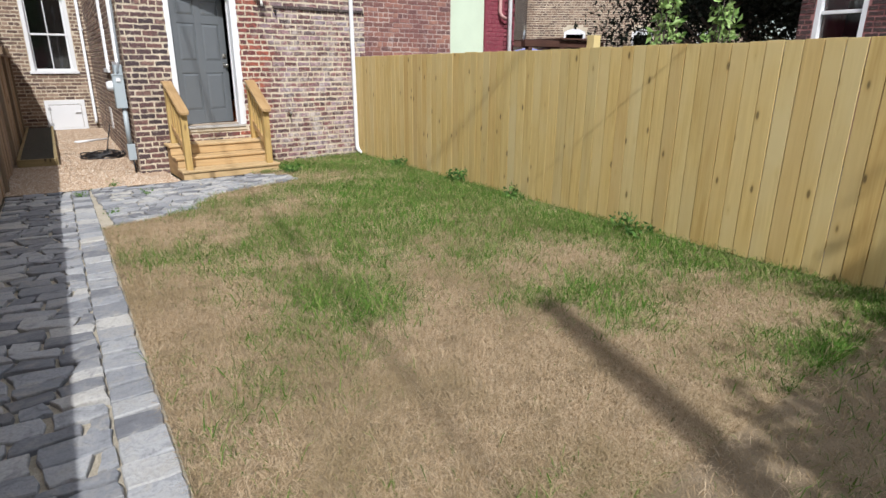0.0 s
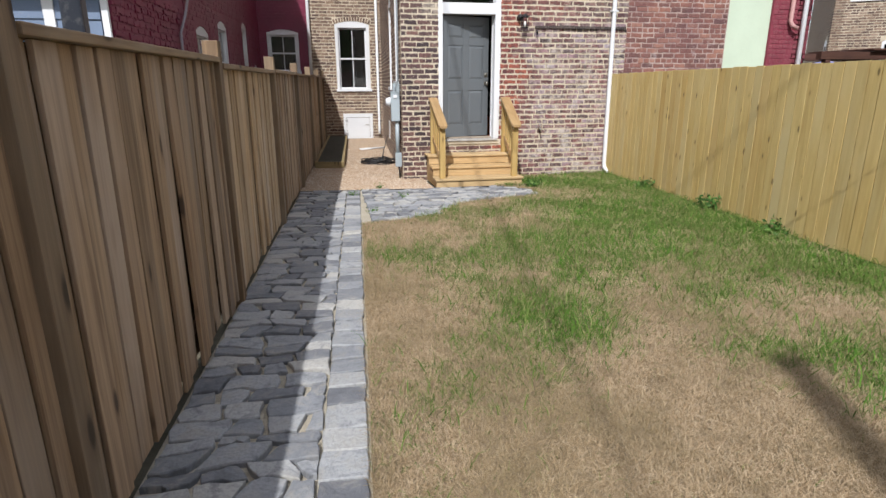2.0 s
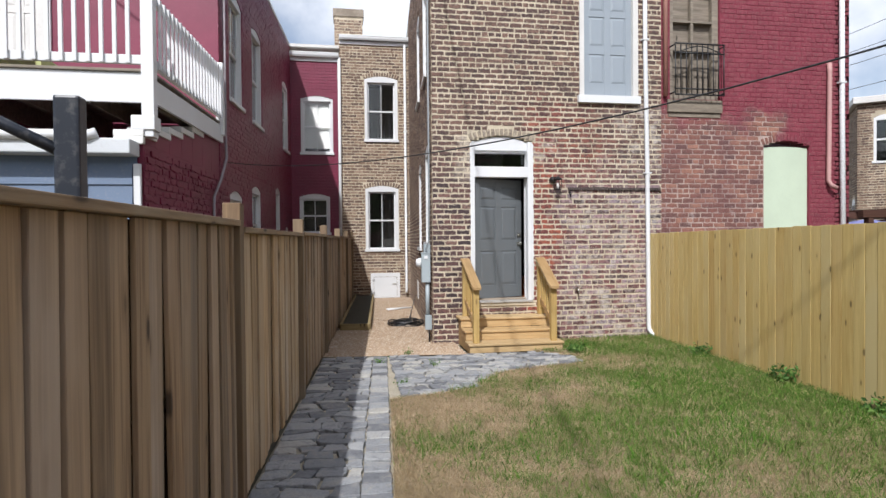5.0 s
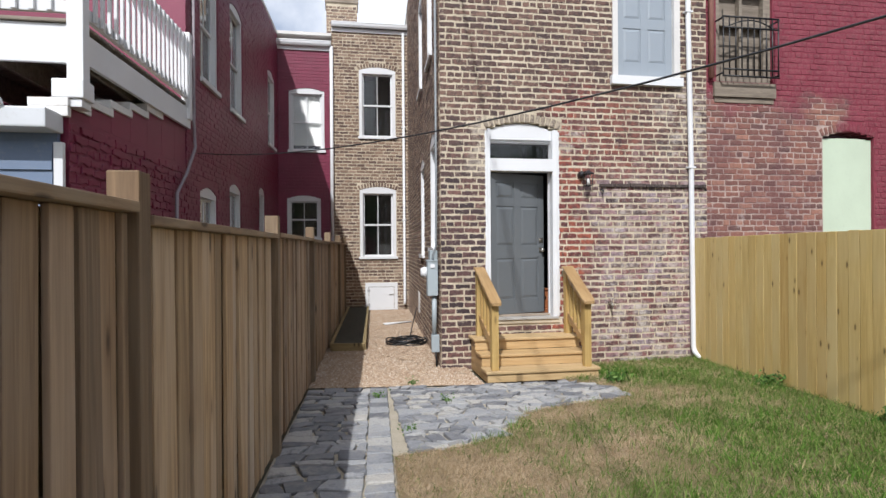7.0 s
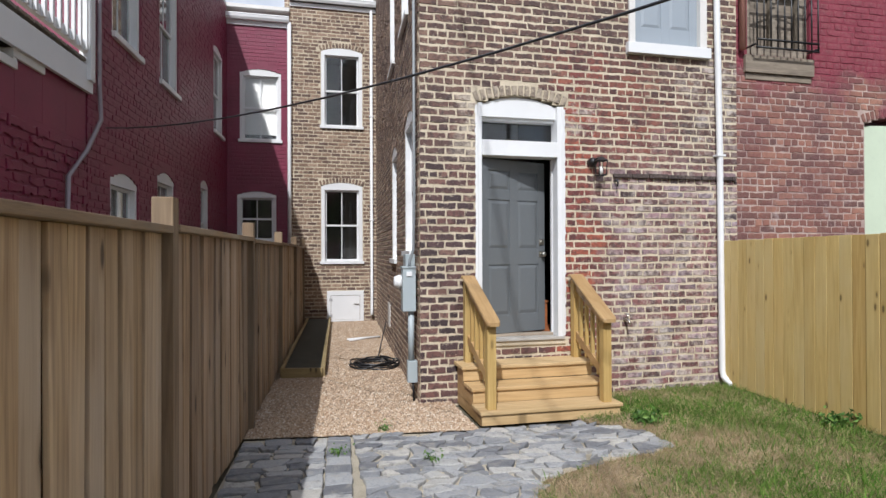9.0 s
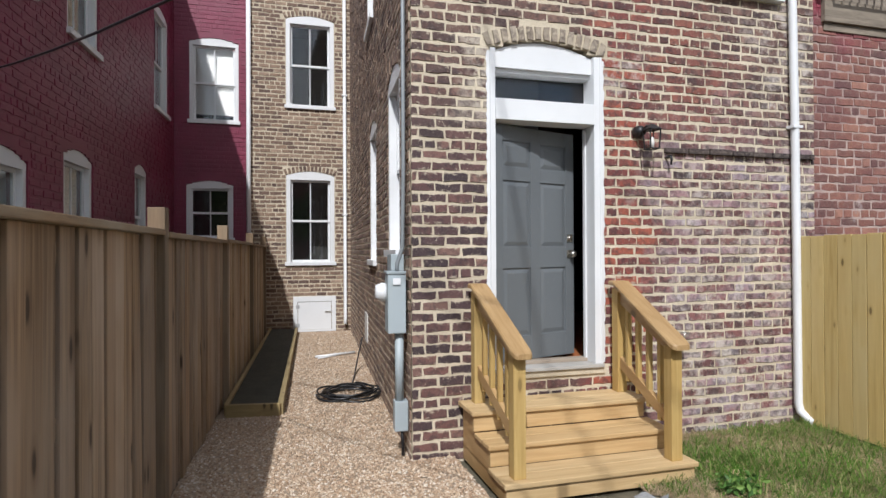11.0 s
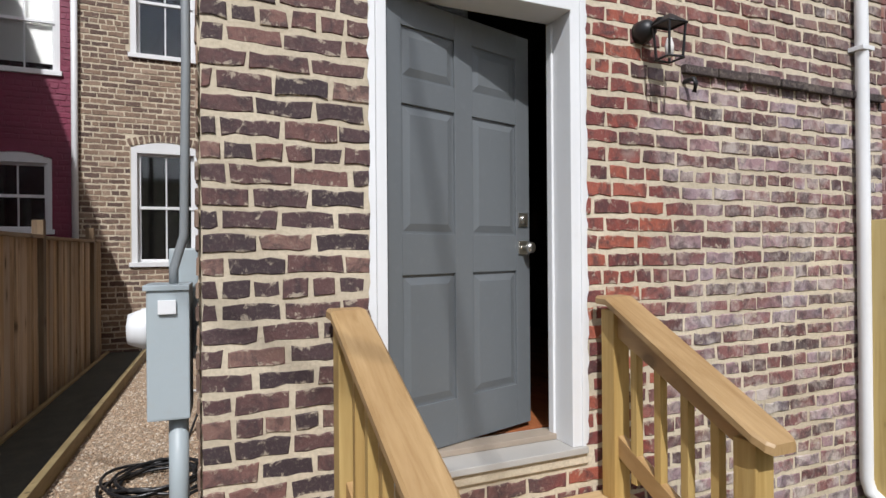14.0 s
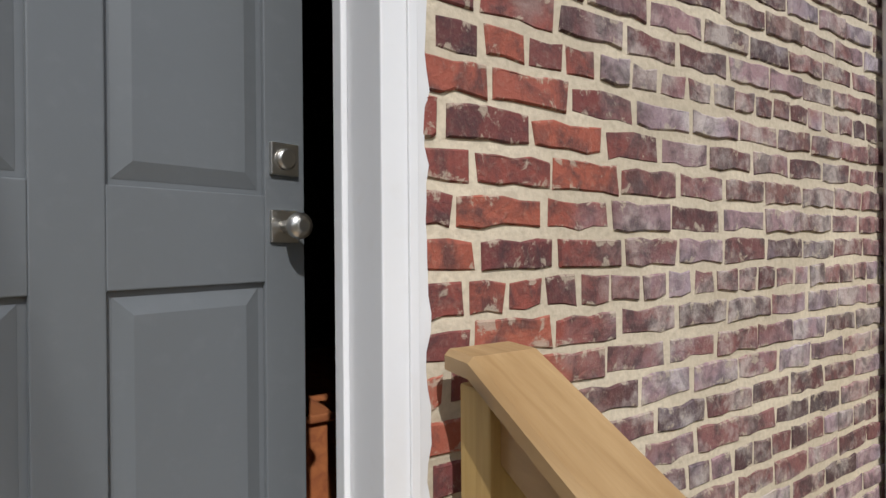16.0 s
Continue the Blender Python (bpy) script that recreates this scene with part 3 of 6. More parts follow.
# the neighbour's rear wall, half painted red
GREEN_O = (7.57, 8.50, 0.2, 3.42, 0.10)
NWIN_O = (5.74, 6.70, 4.22, 6.2, 0.0)
W_NEI = wall_frame(0, YW + 0.02, 0)
bm = bmesh.new()
wall_body(bm, W_NEI, 5.565, 9.33, 0.0, 8.3, [GREEN_O, NWIN_O])
wall_nei = solid("wall_neighbour", bm, M_MORTAR_NEI, "brick wall in worn dark red paint", "wall", "structure")
places_nei = lay(5.565, 9.33, 0.05, 8.3, [GREEN_O, NWIN_O], 12)
near_nei = [p for p in places_nei if p[0] < 7.55 and 1.9 < p[1] < 3.75][:230]
picked_nei = set(near_nei)
bricks_stuff("bricks", W_NEI, [p for p in places_nei if p not in picked_nei], M_NEIGH, wall_nei, 0.005, course=COURSE, joint=0.016)
arch_bricks("door_arch", W_NEI, GREEN_O, M_NEIGH, wall_nei, 0.008)
bm = bmesh.new()
wall_body(bm, wall_frame(9.33, YW + 0.02, 90), 0.0, 9.0, 0.0, 8.3, [])
solid("wall_neighbour_side", bm, M_RED, "red painted brick side wall", "wall", "structure")

# alley side of the house
AL0 = (1.925, 17.8)
W_AL = wall_frame(*AL0, -93.15)
AW = [(6.42, 7.25, 1.72, 3.36, 0.12), (4.45, 5.25, 1.60, 3.28, 0.12), (6.0, 6.85, 4.75, 6.5, 0.12), (4.1, 4.95, 4.75, 6.5, 0.12)]
bm = bmesh.new()
wall_body(bm, W_AL, 0.0, 7.735, 0.0, 8.3, AW)
wall_al = solid("wall_alley_side", bm, M_MORTAR, "brick side wall along the gravel alley", "wall", "structure")
bricks_stuff("bricks", W_AL, lay(0.0, 7.775, 0.03, 8.3, AW, 13), M_TAN, wall_al)
for o in AW:
    arch_bricks("window_arch", W_AL, o, M_TAN, wall_al)

# back of the alley
TW = [(0.615, 1.59, 1.50, 3.30, 0.09), (0.615, 1.59, 4.73, 6.52, 0.09)]
W_BK = wall_frame(0, 17.8, 0)
bm = bmesh.new()
wall_body(bm, W_BK, -0.105, 1.99, 0.0, 7.62, TW)
wall_bk = solid("wall_alley_back", bm, M_MORTAR, "tan brown brick wall closing the alley", "wall", "structure")
bricks_stuff("bricks", W_BK, lay(-0.105, 1.94, 0.03, 7.62, TW, 14), M_TAN, wall_bk)
for o in TW:
    arch_bricks("window_arch", W_BK, o, M_TAN, wall_bk)

# red house: its back wall and its long side
RW = [(-1.22, -0.30, 4.33, 5.90, 0.09), (-1.28, -0.41, 2.0, 3.06, 0.09)]
bm = bmesh.new()
wall_body(bm, W_BK, -1.55, -0.115, 0.0, 7.06, RW)
wall_rb = solid("wall_red_back", bm, M_RED, "brick wall in glossy dark red paint", "wall", "structure")
bricks_stuff("bricks", W_BK, lay(-1.52, -0.115, 0.03, 7.06, RW, 15), M_RED, wall_rb, 0.006)
RS0 = (-1.905, 10.45)
W_RS = wall_frame(*RS0, 90 - 3.15)


def rsu(y):
    return (y - RS0[1]) / 0.9985


RSW = [(rsu(11.05), rsu(11.95), 1.30, 2.58, 0.10), (rsu(12.75), rsu(13.6), 1.45, 2.82, 0.10), (rsu(15.3), rsu(15.95), 1.60, 3.02, 0.10), (rsu(16.7), rsu(17.2), 1.2, 2.1, 0.08),
       (rsu(11.1), rsu(12.05), 4.25, 6.1, 0.1), (rsu(12.85), rsu(13.8), 4.22, 6.1, 0.1), (rsu(16.4), rsu(17.35), 4.25, 6.0, 0.1)]
bm = bmesh.new()
wall_body(bm, W_RS, 0.0, 7.36, 0.0, 7.35, RSW)
wall_rs = solid("wall_red_side", bm, M_RED, "long brick wall in dark red paint", "wall", "structure")
bricks_stuff("bricks", W_RS, lay(0.0, 7.36, 0.03, 7.3, RSW, 16), M_RED, wall_rs, 0.006)
bm = bmesh.new()
wall_body(bm, wall_frame(-8.5, 10.45, 0), 0.0, 6.58, 0.0, 7.35, [])
solid("wall_red_front", bm, M_RED, "red painted brick wall behind the deck", "wall", "structure")
# low red wall under the deck, with stepped coping
LW0 = (-2.07, 7.45)
W_LW = wall_frame(*LW0, 90 - 3.15)
bm = bmesh.new()
wall_body(bm, W_LW, 0.0, 2.98, 0.0, 2.86, [])
COPING = [(0.0, 0.34, 2.93), (0.34, 0.78, 3.02), (0.78, 1.22, 3.11), (1.22, 1.66, 3.20), (1.66, 2.10, 3.29), (2.10, 2.54, 3.38), (2.54, 2.97, 3.47)]
for a, c, zt in COPING:
    box(bm, a, c - 0.003, 2.861, zt, -0.27, 0.0, W_LW)
wall_lw = solid("wall_red_low", bm, M_RED, "low dark red painted brick wall", "wall", "structure")
bricks_stuff("bricks", W_LW, lay(0.0, 2.98, 0.05, 2.85, [], 17), M_RED, wall_lw, 0.012, rough=2.2)


def roof_slab(name, pts, z0, z1, mat, label):
    b = bmesh.new()
    lo = [b.verts.new((x, y, z0)) for x, y in pts]
    hi = [b.verts.new((x, y, z1)) for x, y in pts]
    b.faces.new(lo[::-1])
    b.faces.new(hi)
    n = len(pts)
    for i in range(n):
        b.faces.new((lo[i], lo[(i + 1) % n], hi[(i + 1) % n], hi[i]))
    return solid(name, b, mat, label, "roof", "structure")


roof_slab("roof_house", [(1.48, 9.98), (9.36, 9.98), (9.36, 26), (2.4, 26)], 8.3, 8.42, M_WHITE_OLD, "flat pale roof of the brick house")
roof_slab("roof_alley", [(-0.105, 17.7), (1.93, 17.7), (2.4, 26), (0.3, 26)], 7.62, 7.70, M_WHITE_OLD, "flat pale roof behind the alley")
roof_slab("roof_red", [(-8.5, 10.42), (-1.87, 10.42), (-1.5, 17.7), (-0.11, 17.7), (0.3, 26), (-8.5, 26)], 7.36, 7.44, M_WHITE_OLD, "flat pale roof of the red house")

# ---------------------------------------------------------------- windows and doors


def put_box(bm, M, u0, u1, v0, v1, w0, w1, bevel=0.004):
    box(bm, u0, u1, v0, v1, w0, w1, M, bevel)


def arch_head(bm, M, u0, u1, v0, v1, rise, w0, w1, n=10):
    """A board whose upper edge follows a segmental arch."""
    top, bot = [], []
    for i in range(n + 1):
        t = 2 * i / n - 1
        u = u0 + (u1 - u0) * i / n
        top.append((u, v1 + rise * (1 - t * t)))
        bot.append((u, v0))
    rings = []
    for w in (w0, w1):
        rings.append(([bm.verts.new(M @ Vector((a, b, w))) for a, b in bot], [bm.verts.new(M @ Vector((a, b, w))) for a, b in top]))
    (b0, t0), (b1, t1) = rings
    for i in range(n):
        bm.faces.new((b1[i], b1[i + 1], t1[i + 1], t1[i]))
        bm.faces.new((b0[i], t0[i], t0[i + 1], b0[i + 1]))
        bm.faces.new((t0[i], t1[i], t1[i + 1], t0[i + 1]))
        bm.faces.new((b0[i], b0[i + 1], b1[i + 1], b1[i]))
    bm.faces.new((b0[0], b1[0], t1[0], t0[0]))
    bm.faces.new((b0[n], t0[n], t1[n], b1[n]))


# open-fronted box behind an opening, room shade painted on its inner faces
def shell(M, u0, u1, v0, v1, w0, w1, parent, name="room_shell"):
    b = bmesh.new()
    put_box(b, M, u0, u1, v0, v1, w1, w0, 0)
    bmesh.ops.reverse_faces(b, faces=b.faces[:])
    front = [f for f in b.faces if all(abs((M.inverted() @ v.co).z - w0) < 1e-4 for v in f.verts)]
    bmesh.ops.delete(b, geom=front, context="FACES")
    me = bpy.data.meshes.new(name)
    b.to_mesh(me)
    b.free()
    me.materials.append(M_ROOM_SHADE)
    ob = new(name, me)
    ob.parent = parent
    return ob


NWIN = 0


def sash_window(M, o, label, blind=False, cols=2, casing=0.065, sill=True, recess=0.05, mats=None):
    """A white double-hung window in an arched opening: casing, sill, two sashes, panes."""
    global NWIN
    NWIN += 1
    u0, u1, v0, v1, rise = o
    root = thing("window_%d" % NWIN, label, "window", "structure")
    f = bmesh.new()
    put_box(f, M, u0 + 0.002, u0 + casing, v0, v1, -0.12, -recess + 0.035)
    put_box(f, M, u1 - casing, u1 - 0.002, v0, v1, -0.12, -recess + 0.035)
    arch_head(f, M, u0 + 0.002, u1 - 0.002, v1 - casing, v1 - 0.004, rise, -0.12, -recess + 0.037)
    part("window_frame", f, M_WHITE, root)
    if sill:
        f = bmesh.new()
        put_box(f, M, u0 - 0.03, u1 + 0.03, v0 - 0.05, v0 + 0.02, -0.12, 0.05)
        part("window_sill", f, M_WHITE, root)
    a, b, mid = u0 + casing, u1 - casing, (v0 + v1 - casing) / 2 + 0.01
    for nm, c, d, w in (("lower_sash", v0 + 0.02, mid + 0.02, -0.10), ("upper_sash", mid - 0.02, v1 - casing, -0.075)):
        f = bmesh.new()
        put_box(f, M, a, a + 0.045, c, d, w - 0.03, w)
        put_box(f, M, b - 0.045, b, c, d, w - 0.03, w)
        put_box(f, M, a + 0.045, b - 0.045, c, c + 0.045, w - 0.03, w)
        put_box(f, M, a + 0.045, b - 0.045, d - 0.04, d, w - 0.03, w)
        for k in range(1, cols):
            x = a + (b - a) * k / cols
            put_box(f, M, x - 0.011, x + 0.011, c + 0.045, d - 0.04, w - 0.026, w - 0.004)
        s = part(nm, f, M_WHITE, root)
        for k in range(cols):
            f = bmesh.new()
            x0, x1 = a + 0.04 + (b - a - 0.08) * k / cols, a + 0.04 + (b - a - 0.08) * (k + 1) / cols
            put_box(f, M, x0, x1, c + 0.04, d - 0.036, w - 0.018, w - 0.014, 0)
            g = part("pane", f, M_GLASS, s)
            g.visible_shadow = False
    if blind:
        f = bmesh.new()
        z = v0 + 0.16
        while z < v1 - 0.05:
            put_box(f, M, a, b, z, z + 0.021, -0.165, -0.16, 0)
            z += 0.022
        part("blind", f, M_WHITE_OLD, root, "lowered white slatted blind")
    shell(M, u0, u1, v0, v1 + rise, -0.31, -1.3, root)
    return root


for o in TW:
    sash_window(W_BK, o, "white double-hung window with dark panes in tan brick", casing=0.085, recess=0.03)
sash_window(W_BK, RW[0], "white sash window with lowered blind in red wall", blind=True)
sash_window(W_BK, RW[1], "white arched window with dark panes in red wall")
for o in RSW:
    sash_window(W_RS, o, "white arched sash window in dark red wall", blind=o[2] < 3)
for o in AW:
    sash_window(W_AL, o, "white sash window in the alley's brick wall", recess=0.035)

# boarded upper window of the house
root = thing("window_boarded", "tall window closed with a grey panelled shutter board", "window", "structure")
b = bmesh.new()
u0, u1, v0, v1, rise = UPWIN_O
put_box(b, W_REAR, u0 - 0.045, u0 + 0.035, v0, v1, -0.1, 0.03)
put_box(b, W_REAR, u1 - 0.035, u1 + 0.06, v0, v1, -0.1, 0.03)
arch_head(b, W_REAR, u0, u1, v1 - 0.05, v1, rise, -0.1, 0.028)
part("window_frame", b, M_WHITE_OLD, root, "uneven white painted frame")
b = bmesh.new()
put_box(b, W_REAR, u0 - 0.08, u1 + 0.09, v0 - 0.13, v0 - 0.002, -0.1, 0.07)
part("window_sill", b, M_WHITE, root)


def panelled(bm, M, u0, u1, v0, v1, w0, w1, rows, cols=2, stile=0.11, mull=None, inset=0.012):
    """A door face with sunk panels: a slab, then stiles and rails proud of it, and a raised field in every panel."""
    put_box(bm, M, u0, u1, v0, v1, w0, w1 - inset, 0)
    put_box(bm, M, u0, u0 + stile, v0, v1, w1 - inset, w1, 0.003)
    put_box(bm, M, u1 - stile, u1, v0, v1, w1 - inset, w1, 0.003)
    mids = [(u0 + stile, u1 - stile)]
    if cols == 2:
        c, m = (u0 + u1) / 2, (mull or stile) / 2
        put_box(bm, M, c - m, c + m, v0, v1, w1 - inset, w1, 0.003)
        mids = [(u0 + stile, c - m), (c + m, u1 - stile)]
    edges = [v0] + [x for r in rows for x in r] + [v1]
    for a, b2 in zip(edges[::2], edges[1::2]):
        for m0, m1 in mids:
            put_box(bm, M, m0, m1, a, b2, w1 - inset, w1 - 0.0005, 0.0025)
    for r in rows:
        for m0, m1 in mids:
            q = [(m0 + 0.045, r[0] + 0.045), (m1 - 0.045, r[0] + 0.045), (m1 - 0.045, r[1] - 0.045), (m0 + 0.045, r[1] - 0.045)]
            p = [(m0 + 0.012, r[0] + 0.012), (m1 - 0.012, r[0] + 0.012), (m1 - 0.012, r[1] - 0.012), (m0 + 0.012, r[1] - 0.012)]
            A = [bm.verts.new(M @ Vector((*c, w1 - inset + 0.0005))) for c in p]
            B = [bm.verts.new(M @ Vector((*c, w1 - 0.002))) for c in q]
            bm.faces.new(B)
            for i in range(4):
                bm.faces.new((A[i], A[(i + 1) % 4], B[(i + 1) % 4], B[i]))


b = bmesh.new()
panelled(b, W_REAR, u0 + 0.035, u1 - 0.035, v0, v1 - 0.05, -0.09, -0.035, [(v0 + 0.22, v0 + 0.72), (v0 + 0.86, v0 + 1.36), (v0 + 1.46, v0 + 1.72)])
part("shutter", b, M_BOARD, root, "blue-grey painted panel board")

# back door with transom
door_f = thing("door_frame", "white painted door frame with a transom light", "door frame", "structure")
D0, D1 = 2.215, 3.125
FZ0, FZ1 = 0.745, 2.80
b = bmesh.new()
put_box(b, W_REAR, 2.17, D0, FZ0, 3.40, -0.16, 0.022)
part("jamb", b, M_WHITE, door_f)
b = bmesh.new()
put_box(b, W_REAR, D1, 3.20, FZ0, 3.40, -0.16, 0.022)
put_box(b, W_REAR, D1 - 0.014, D1, FZ0, FZ1, -0.16, -0.118)
put_box(b, W_REAR, D1 + 0.052, 3.198, FZ0, 3.40, 0.022, 0.030, 0.003)
part("jamb", b, M_WHITE, door_f)
b = bmesh.new()
put_box(b, W_REAR, D0, D1, FZ1 + 0.01, 2.985, -0.16, 0.034)
part("transom_bar", b, M_WHITE, door_f)
b = bmesh.new()
arch_head(b, W_REAR, D0, D1, 3.26, 3.395, 0.095, -0.2, -0.03)
put_box(b, W_REAR, D0, D1, 3.225, 3.27, -0.2, -0.06)
part("head_board", b, M_WHITE, door_f)
b = bmesh.new()
put_box(b, W_REAR, D0, D1, 2.985, 3.225, -0.175, -0.17, 0)
part("pane", b, M_GLASS, door_f).visible_shadow = False
b = bmesh.new()
put_box(b, W_REAR, 2.17, 3.20, 0.715, 0.745, -0.3, 0.045)
part("threshold", b, paint("worn_metal_sill", (0.45, 0.43, 0.40), 0.4), door_f, "worn aluminium threshold")
b = bmesh.new()
put_box(b, W_REAR, D0, D1, 0.746, 0.775, -0.21, -0.11)
part("sill_strip", b, paint("worn_wood_strip", (0.38, 0.31, 0.24), 0.7, 0.3), door_f, "worn wooden sill strip")
b = bmesh.new()
put_box(b, W_REAR, 2.15, 3.22, 0.66, 0.713, -0.29, 0.022, 0.004)
part("sill_base", b, M_MORTAR, door_f, "cement ledge under the sill")

for e0, e1 in ((2.169, 2.148), (3.201, 3.222)):
    b = bmesh.new()
    zs = np.arange(0.75, 3.40, 0.035)
    ins = [b.verts.new(W_REAR @ Vector((e0, zz, 0.012))) for zz in zs]
    outs = [b.verts.new(W_REAR @ Vector((e1 + math.copysign(rng.uniform(-0.010, 0.014), e1 - e0), zz, 0.0085))) for zz in zs]
    for k in range(len(zs) - 1):
        b.faces.new((ins[k], ins[k + 1], outs[k + 1], outs[k]))
    part("paint_edge", b, M_WHITE, door_f, "ragged white paint slopped on brick")
DOOR_TURN = 17.2
hinge = Matrix.Translation((D0 + 0.004, YW + 0.05, 0)) @ Matrix.Rotation(radians(DOOR_TURN), 4, "Z")
W_DOOR = hinge @ wall_frame(0, 0.045, 0)
DW = 0.933
door = thing("door_1", "grey six-panel door standing ajar", "door", "structure")
b = bmesh.new()
z = 0.78
panelled(b, W_DOOR, 0.0, DW, z, 2.79, 0.0, 0.045, [(0.99, 1.575), (1.757, 2.325), (2.44, 2.665)], stile=0.101, mull=0.112)
part("door_leaf", b, M_DOOR, door)
b = bmesh.new()
put_box(b, W_DOOR, DW - 0.091, DW - 0.020, 1.658, 1.728, 0.045, 0.053, 0.003)
tube(b, [W_DOOR @ Vector((DW - 0.0555, 1.693, w)) for w in (0.053, 0.075, 0.082, 0.098, 0.112, 0.118)], [0.014, 0.012, 0.022, 0.029, 0.027, 0.012], 14)
part("door_knob", b, M_STEEL, door, "brushed steel round knob on a square plate")
b = bmesh.new()
put_box(b, W_DOOR, DW - 0.091, DW - 0.020, 1.803, 1.873, 0.045, 0.054, 0.003)
tube(b, [W_DOOR @ Vector((DW - 0.0555, 1.838, w)) for w in (0.054, 0.062, 0.066)], [0.024, 0.023, 0.018], 14)
part("deadbolt", b, M_STEEL, door, "square steel deadbolt plate")
root = thing("room_inside", "hallway behind the open door, its shade painted near-black", "room", "structure")
# the hallway's darkness comes from the shell's near-black paint
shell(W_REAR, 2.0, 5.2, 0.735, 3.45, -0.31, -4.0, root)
b = bmesh.new()
put_box(b, W_REAR, 2.02, 5.18, 0.738, 0.75, -3.98, -0.31, 0)
part("floor", b, M_FLOOR, root, "orange wooden floorboards")
chest = thing("wooden_chest", "orange stained wooden chest in the dark hallway", "chest")
b = bmesh.new()
box(b, 2.98, 3.43, 11.02, 11.42, 0.751, 1.04, None, 0.008)
part("body", b, M_FLOOR, chest)
b = bmesh.new()
box(b, 2.96, 3.45, 11.0, 11.44, 1.041, 1.07, None, 0.006)
part("lid", b, M_FLOOR, chest)

# neighbour's boarded doorway
root = thing("door_2", "doorway closed with a pale green board", "door", "structure")
b = bmesh.new()
arch_head(b, W_NEI, 7.575, 8.495, 0.25, 3.40, 0.02, -0.09, -0.05)
part("board", b, M_GREEN, root)

# neighbour's upper window with iron guard
root = thing("window_old", "old unpainted window with broken panes and plywood", "window", "structure")
b = bmesh.new()
for a0, a1, c0, c1 in ((5.74, 5.83, 4.22, 6.2), (6.58, 6.70, 4.22, 6.2), (6.17, 6.22, 4.22, 6.2), (5.83, 6.58, 5.08, 5.16), (5.83, 6.58, 5.58, 5.62), (5.83, 6.58, 4.22, 4.34)):
    put_box(b, W_NEI, a0, a1, c0, c1, -0.14, -0.05 + 0.01 * (a1 - a0))
part("window_frame", b, M_GREYWOOD, root, "bare grey weathered wood")
b = bmesh.new()
put_box(b, W_NEI, 5.80, 6.60, 4.3, 6.2, -0.20, -0.15, 0)
part("plywood", b, wood("raw_plywood", (0.30, 0.255, 0.21), (0.15, 0.125, 0.10), (2, 20, 20), stain=0.6), root)
b = bmesh.new()
put_box(b, W_NEI, 5.68, 6.72, 3.98, 4.20, -0.1, 0.05)
put_box(b, W_NEI, 5.70, 6.70, 3.90, 3.975, -0.1, 0.02)
part("window_sill", b, M_GREYWOOD, root, "rotten grey sill timbers")
guard = thing("window_guard", "black iron window guard with scrolled bars", "window guard")
for v in (4.26, 4.36, 4.98, 5.14):
    b = bmesh.new()
    tube(b, [W_NEI @ Vector((5.74, v, 0.16)), W_NEI @ Vector((6.68, v, 0.16))], 0.014, 6)
    part("rail", b, M_BLACK, guard)
for i in range(10):
    b = bmesh.new()
    u = 5.75 + 0.92 * i / 9
    tube(b, [W_NEI @ Vector((u, 4.25, 0.16)), W_NEI @ Vector((u, 5.15, 0.16))], 0.011, 6)
    part("bar", b, M_BLACK, guard)
for u in (5.74, 6.68):
    for v in (4.3, 5.12):
        b = bmesh.new()
        tube(b, [W_NEI @ Vector((u, v, 0.165)), W_NEI @ Vector((u, v, -0.02))], 0.013, 6)
        part("bracket", b, M_BLACK, guard)
b = bmesh.new()
tube(b, [W_NEI @ Vector((5.8 + 0.82 * i / 12, 4.98 + 0.12 * math.sin(math.pi * i / 12), 0.16)) for i in range(13)], 0.01, 6)
part("curved_bar", b, M_BLACK, guard)

# ---------------------------------------------------------------- steps
steps = thing("porch_steps", "fresh yellow pine steps with handrails at the back door", "steps")
SX0, SX1 = 1.90, 3.39
TREADS = [(9.05, 9.37, 0.205), (9.35, 9.67, 0.36), (9.65, 10.01, 0.52)]
for i, (y0, y1, zt) in enumerate(TREADS):
    xa = SX0 - (0.0 if i < 2 else 0.02)
    n = 2
    for k in range(n):
        b = bmesh.new()
        a = y0 + (y1 - y0) * k / n
        box(b, xa, SX1, a + (0.0 if k == 0 else 0.003), y0 + (y1 - y0) * (k + 1) / n, zt - 0.036, zt, None, 0.008)
        part("tread", b, M_NEWX, steps)
    b = bmesh.new()
    box(b, xa + 0.02, SX1 - 0.02, y0 + 0.025, y0 + 0.063, max(zt - 0.157, gz(y0) - 0.01), zt - 0.037, None, 0.004)
    part("riser", b, M_NEWX, steps)
for x in (SX0 + 0.02, SX1 - 0.06):
    b = bmesh.new()
    for y0, y1, zt in TREADS:
        box(b, x, x + 0.04, y0 + 0.06, 10.0, max(zt - 0.2, gz(9) - 0.02), zt - 0.037)
    part("stringer", b, M_NEWY, steps)
RAILS = ((2.02, 2.03), (3.30, 3.25))
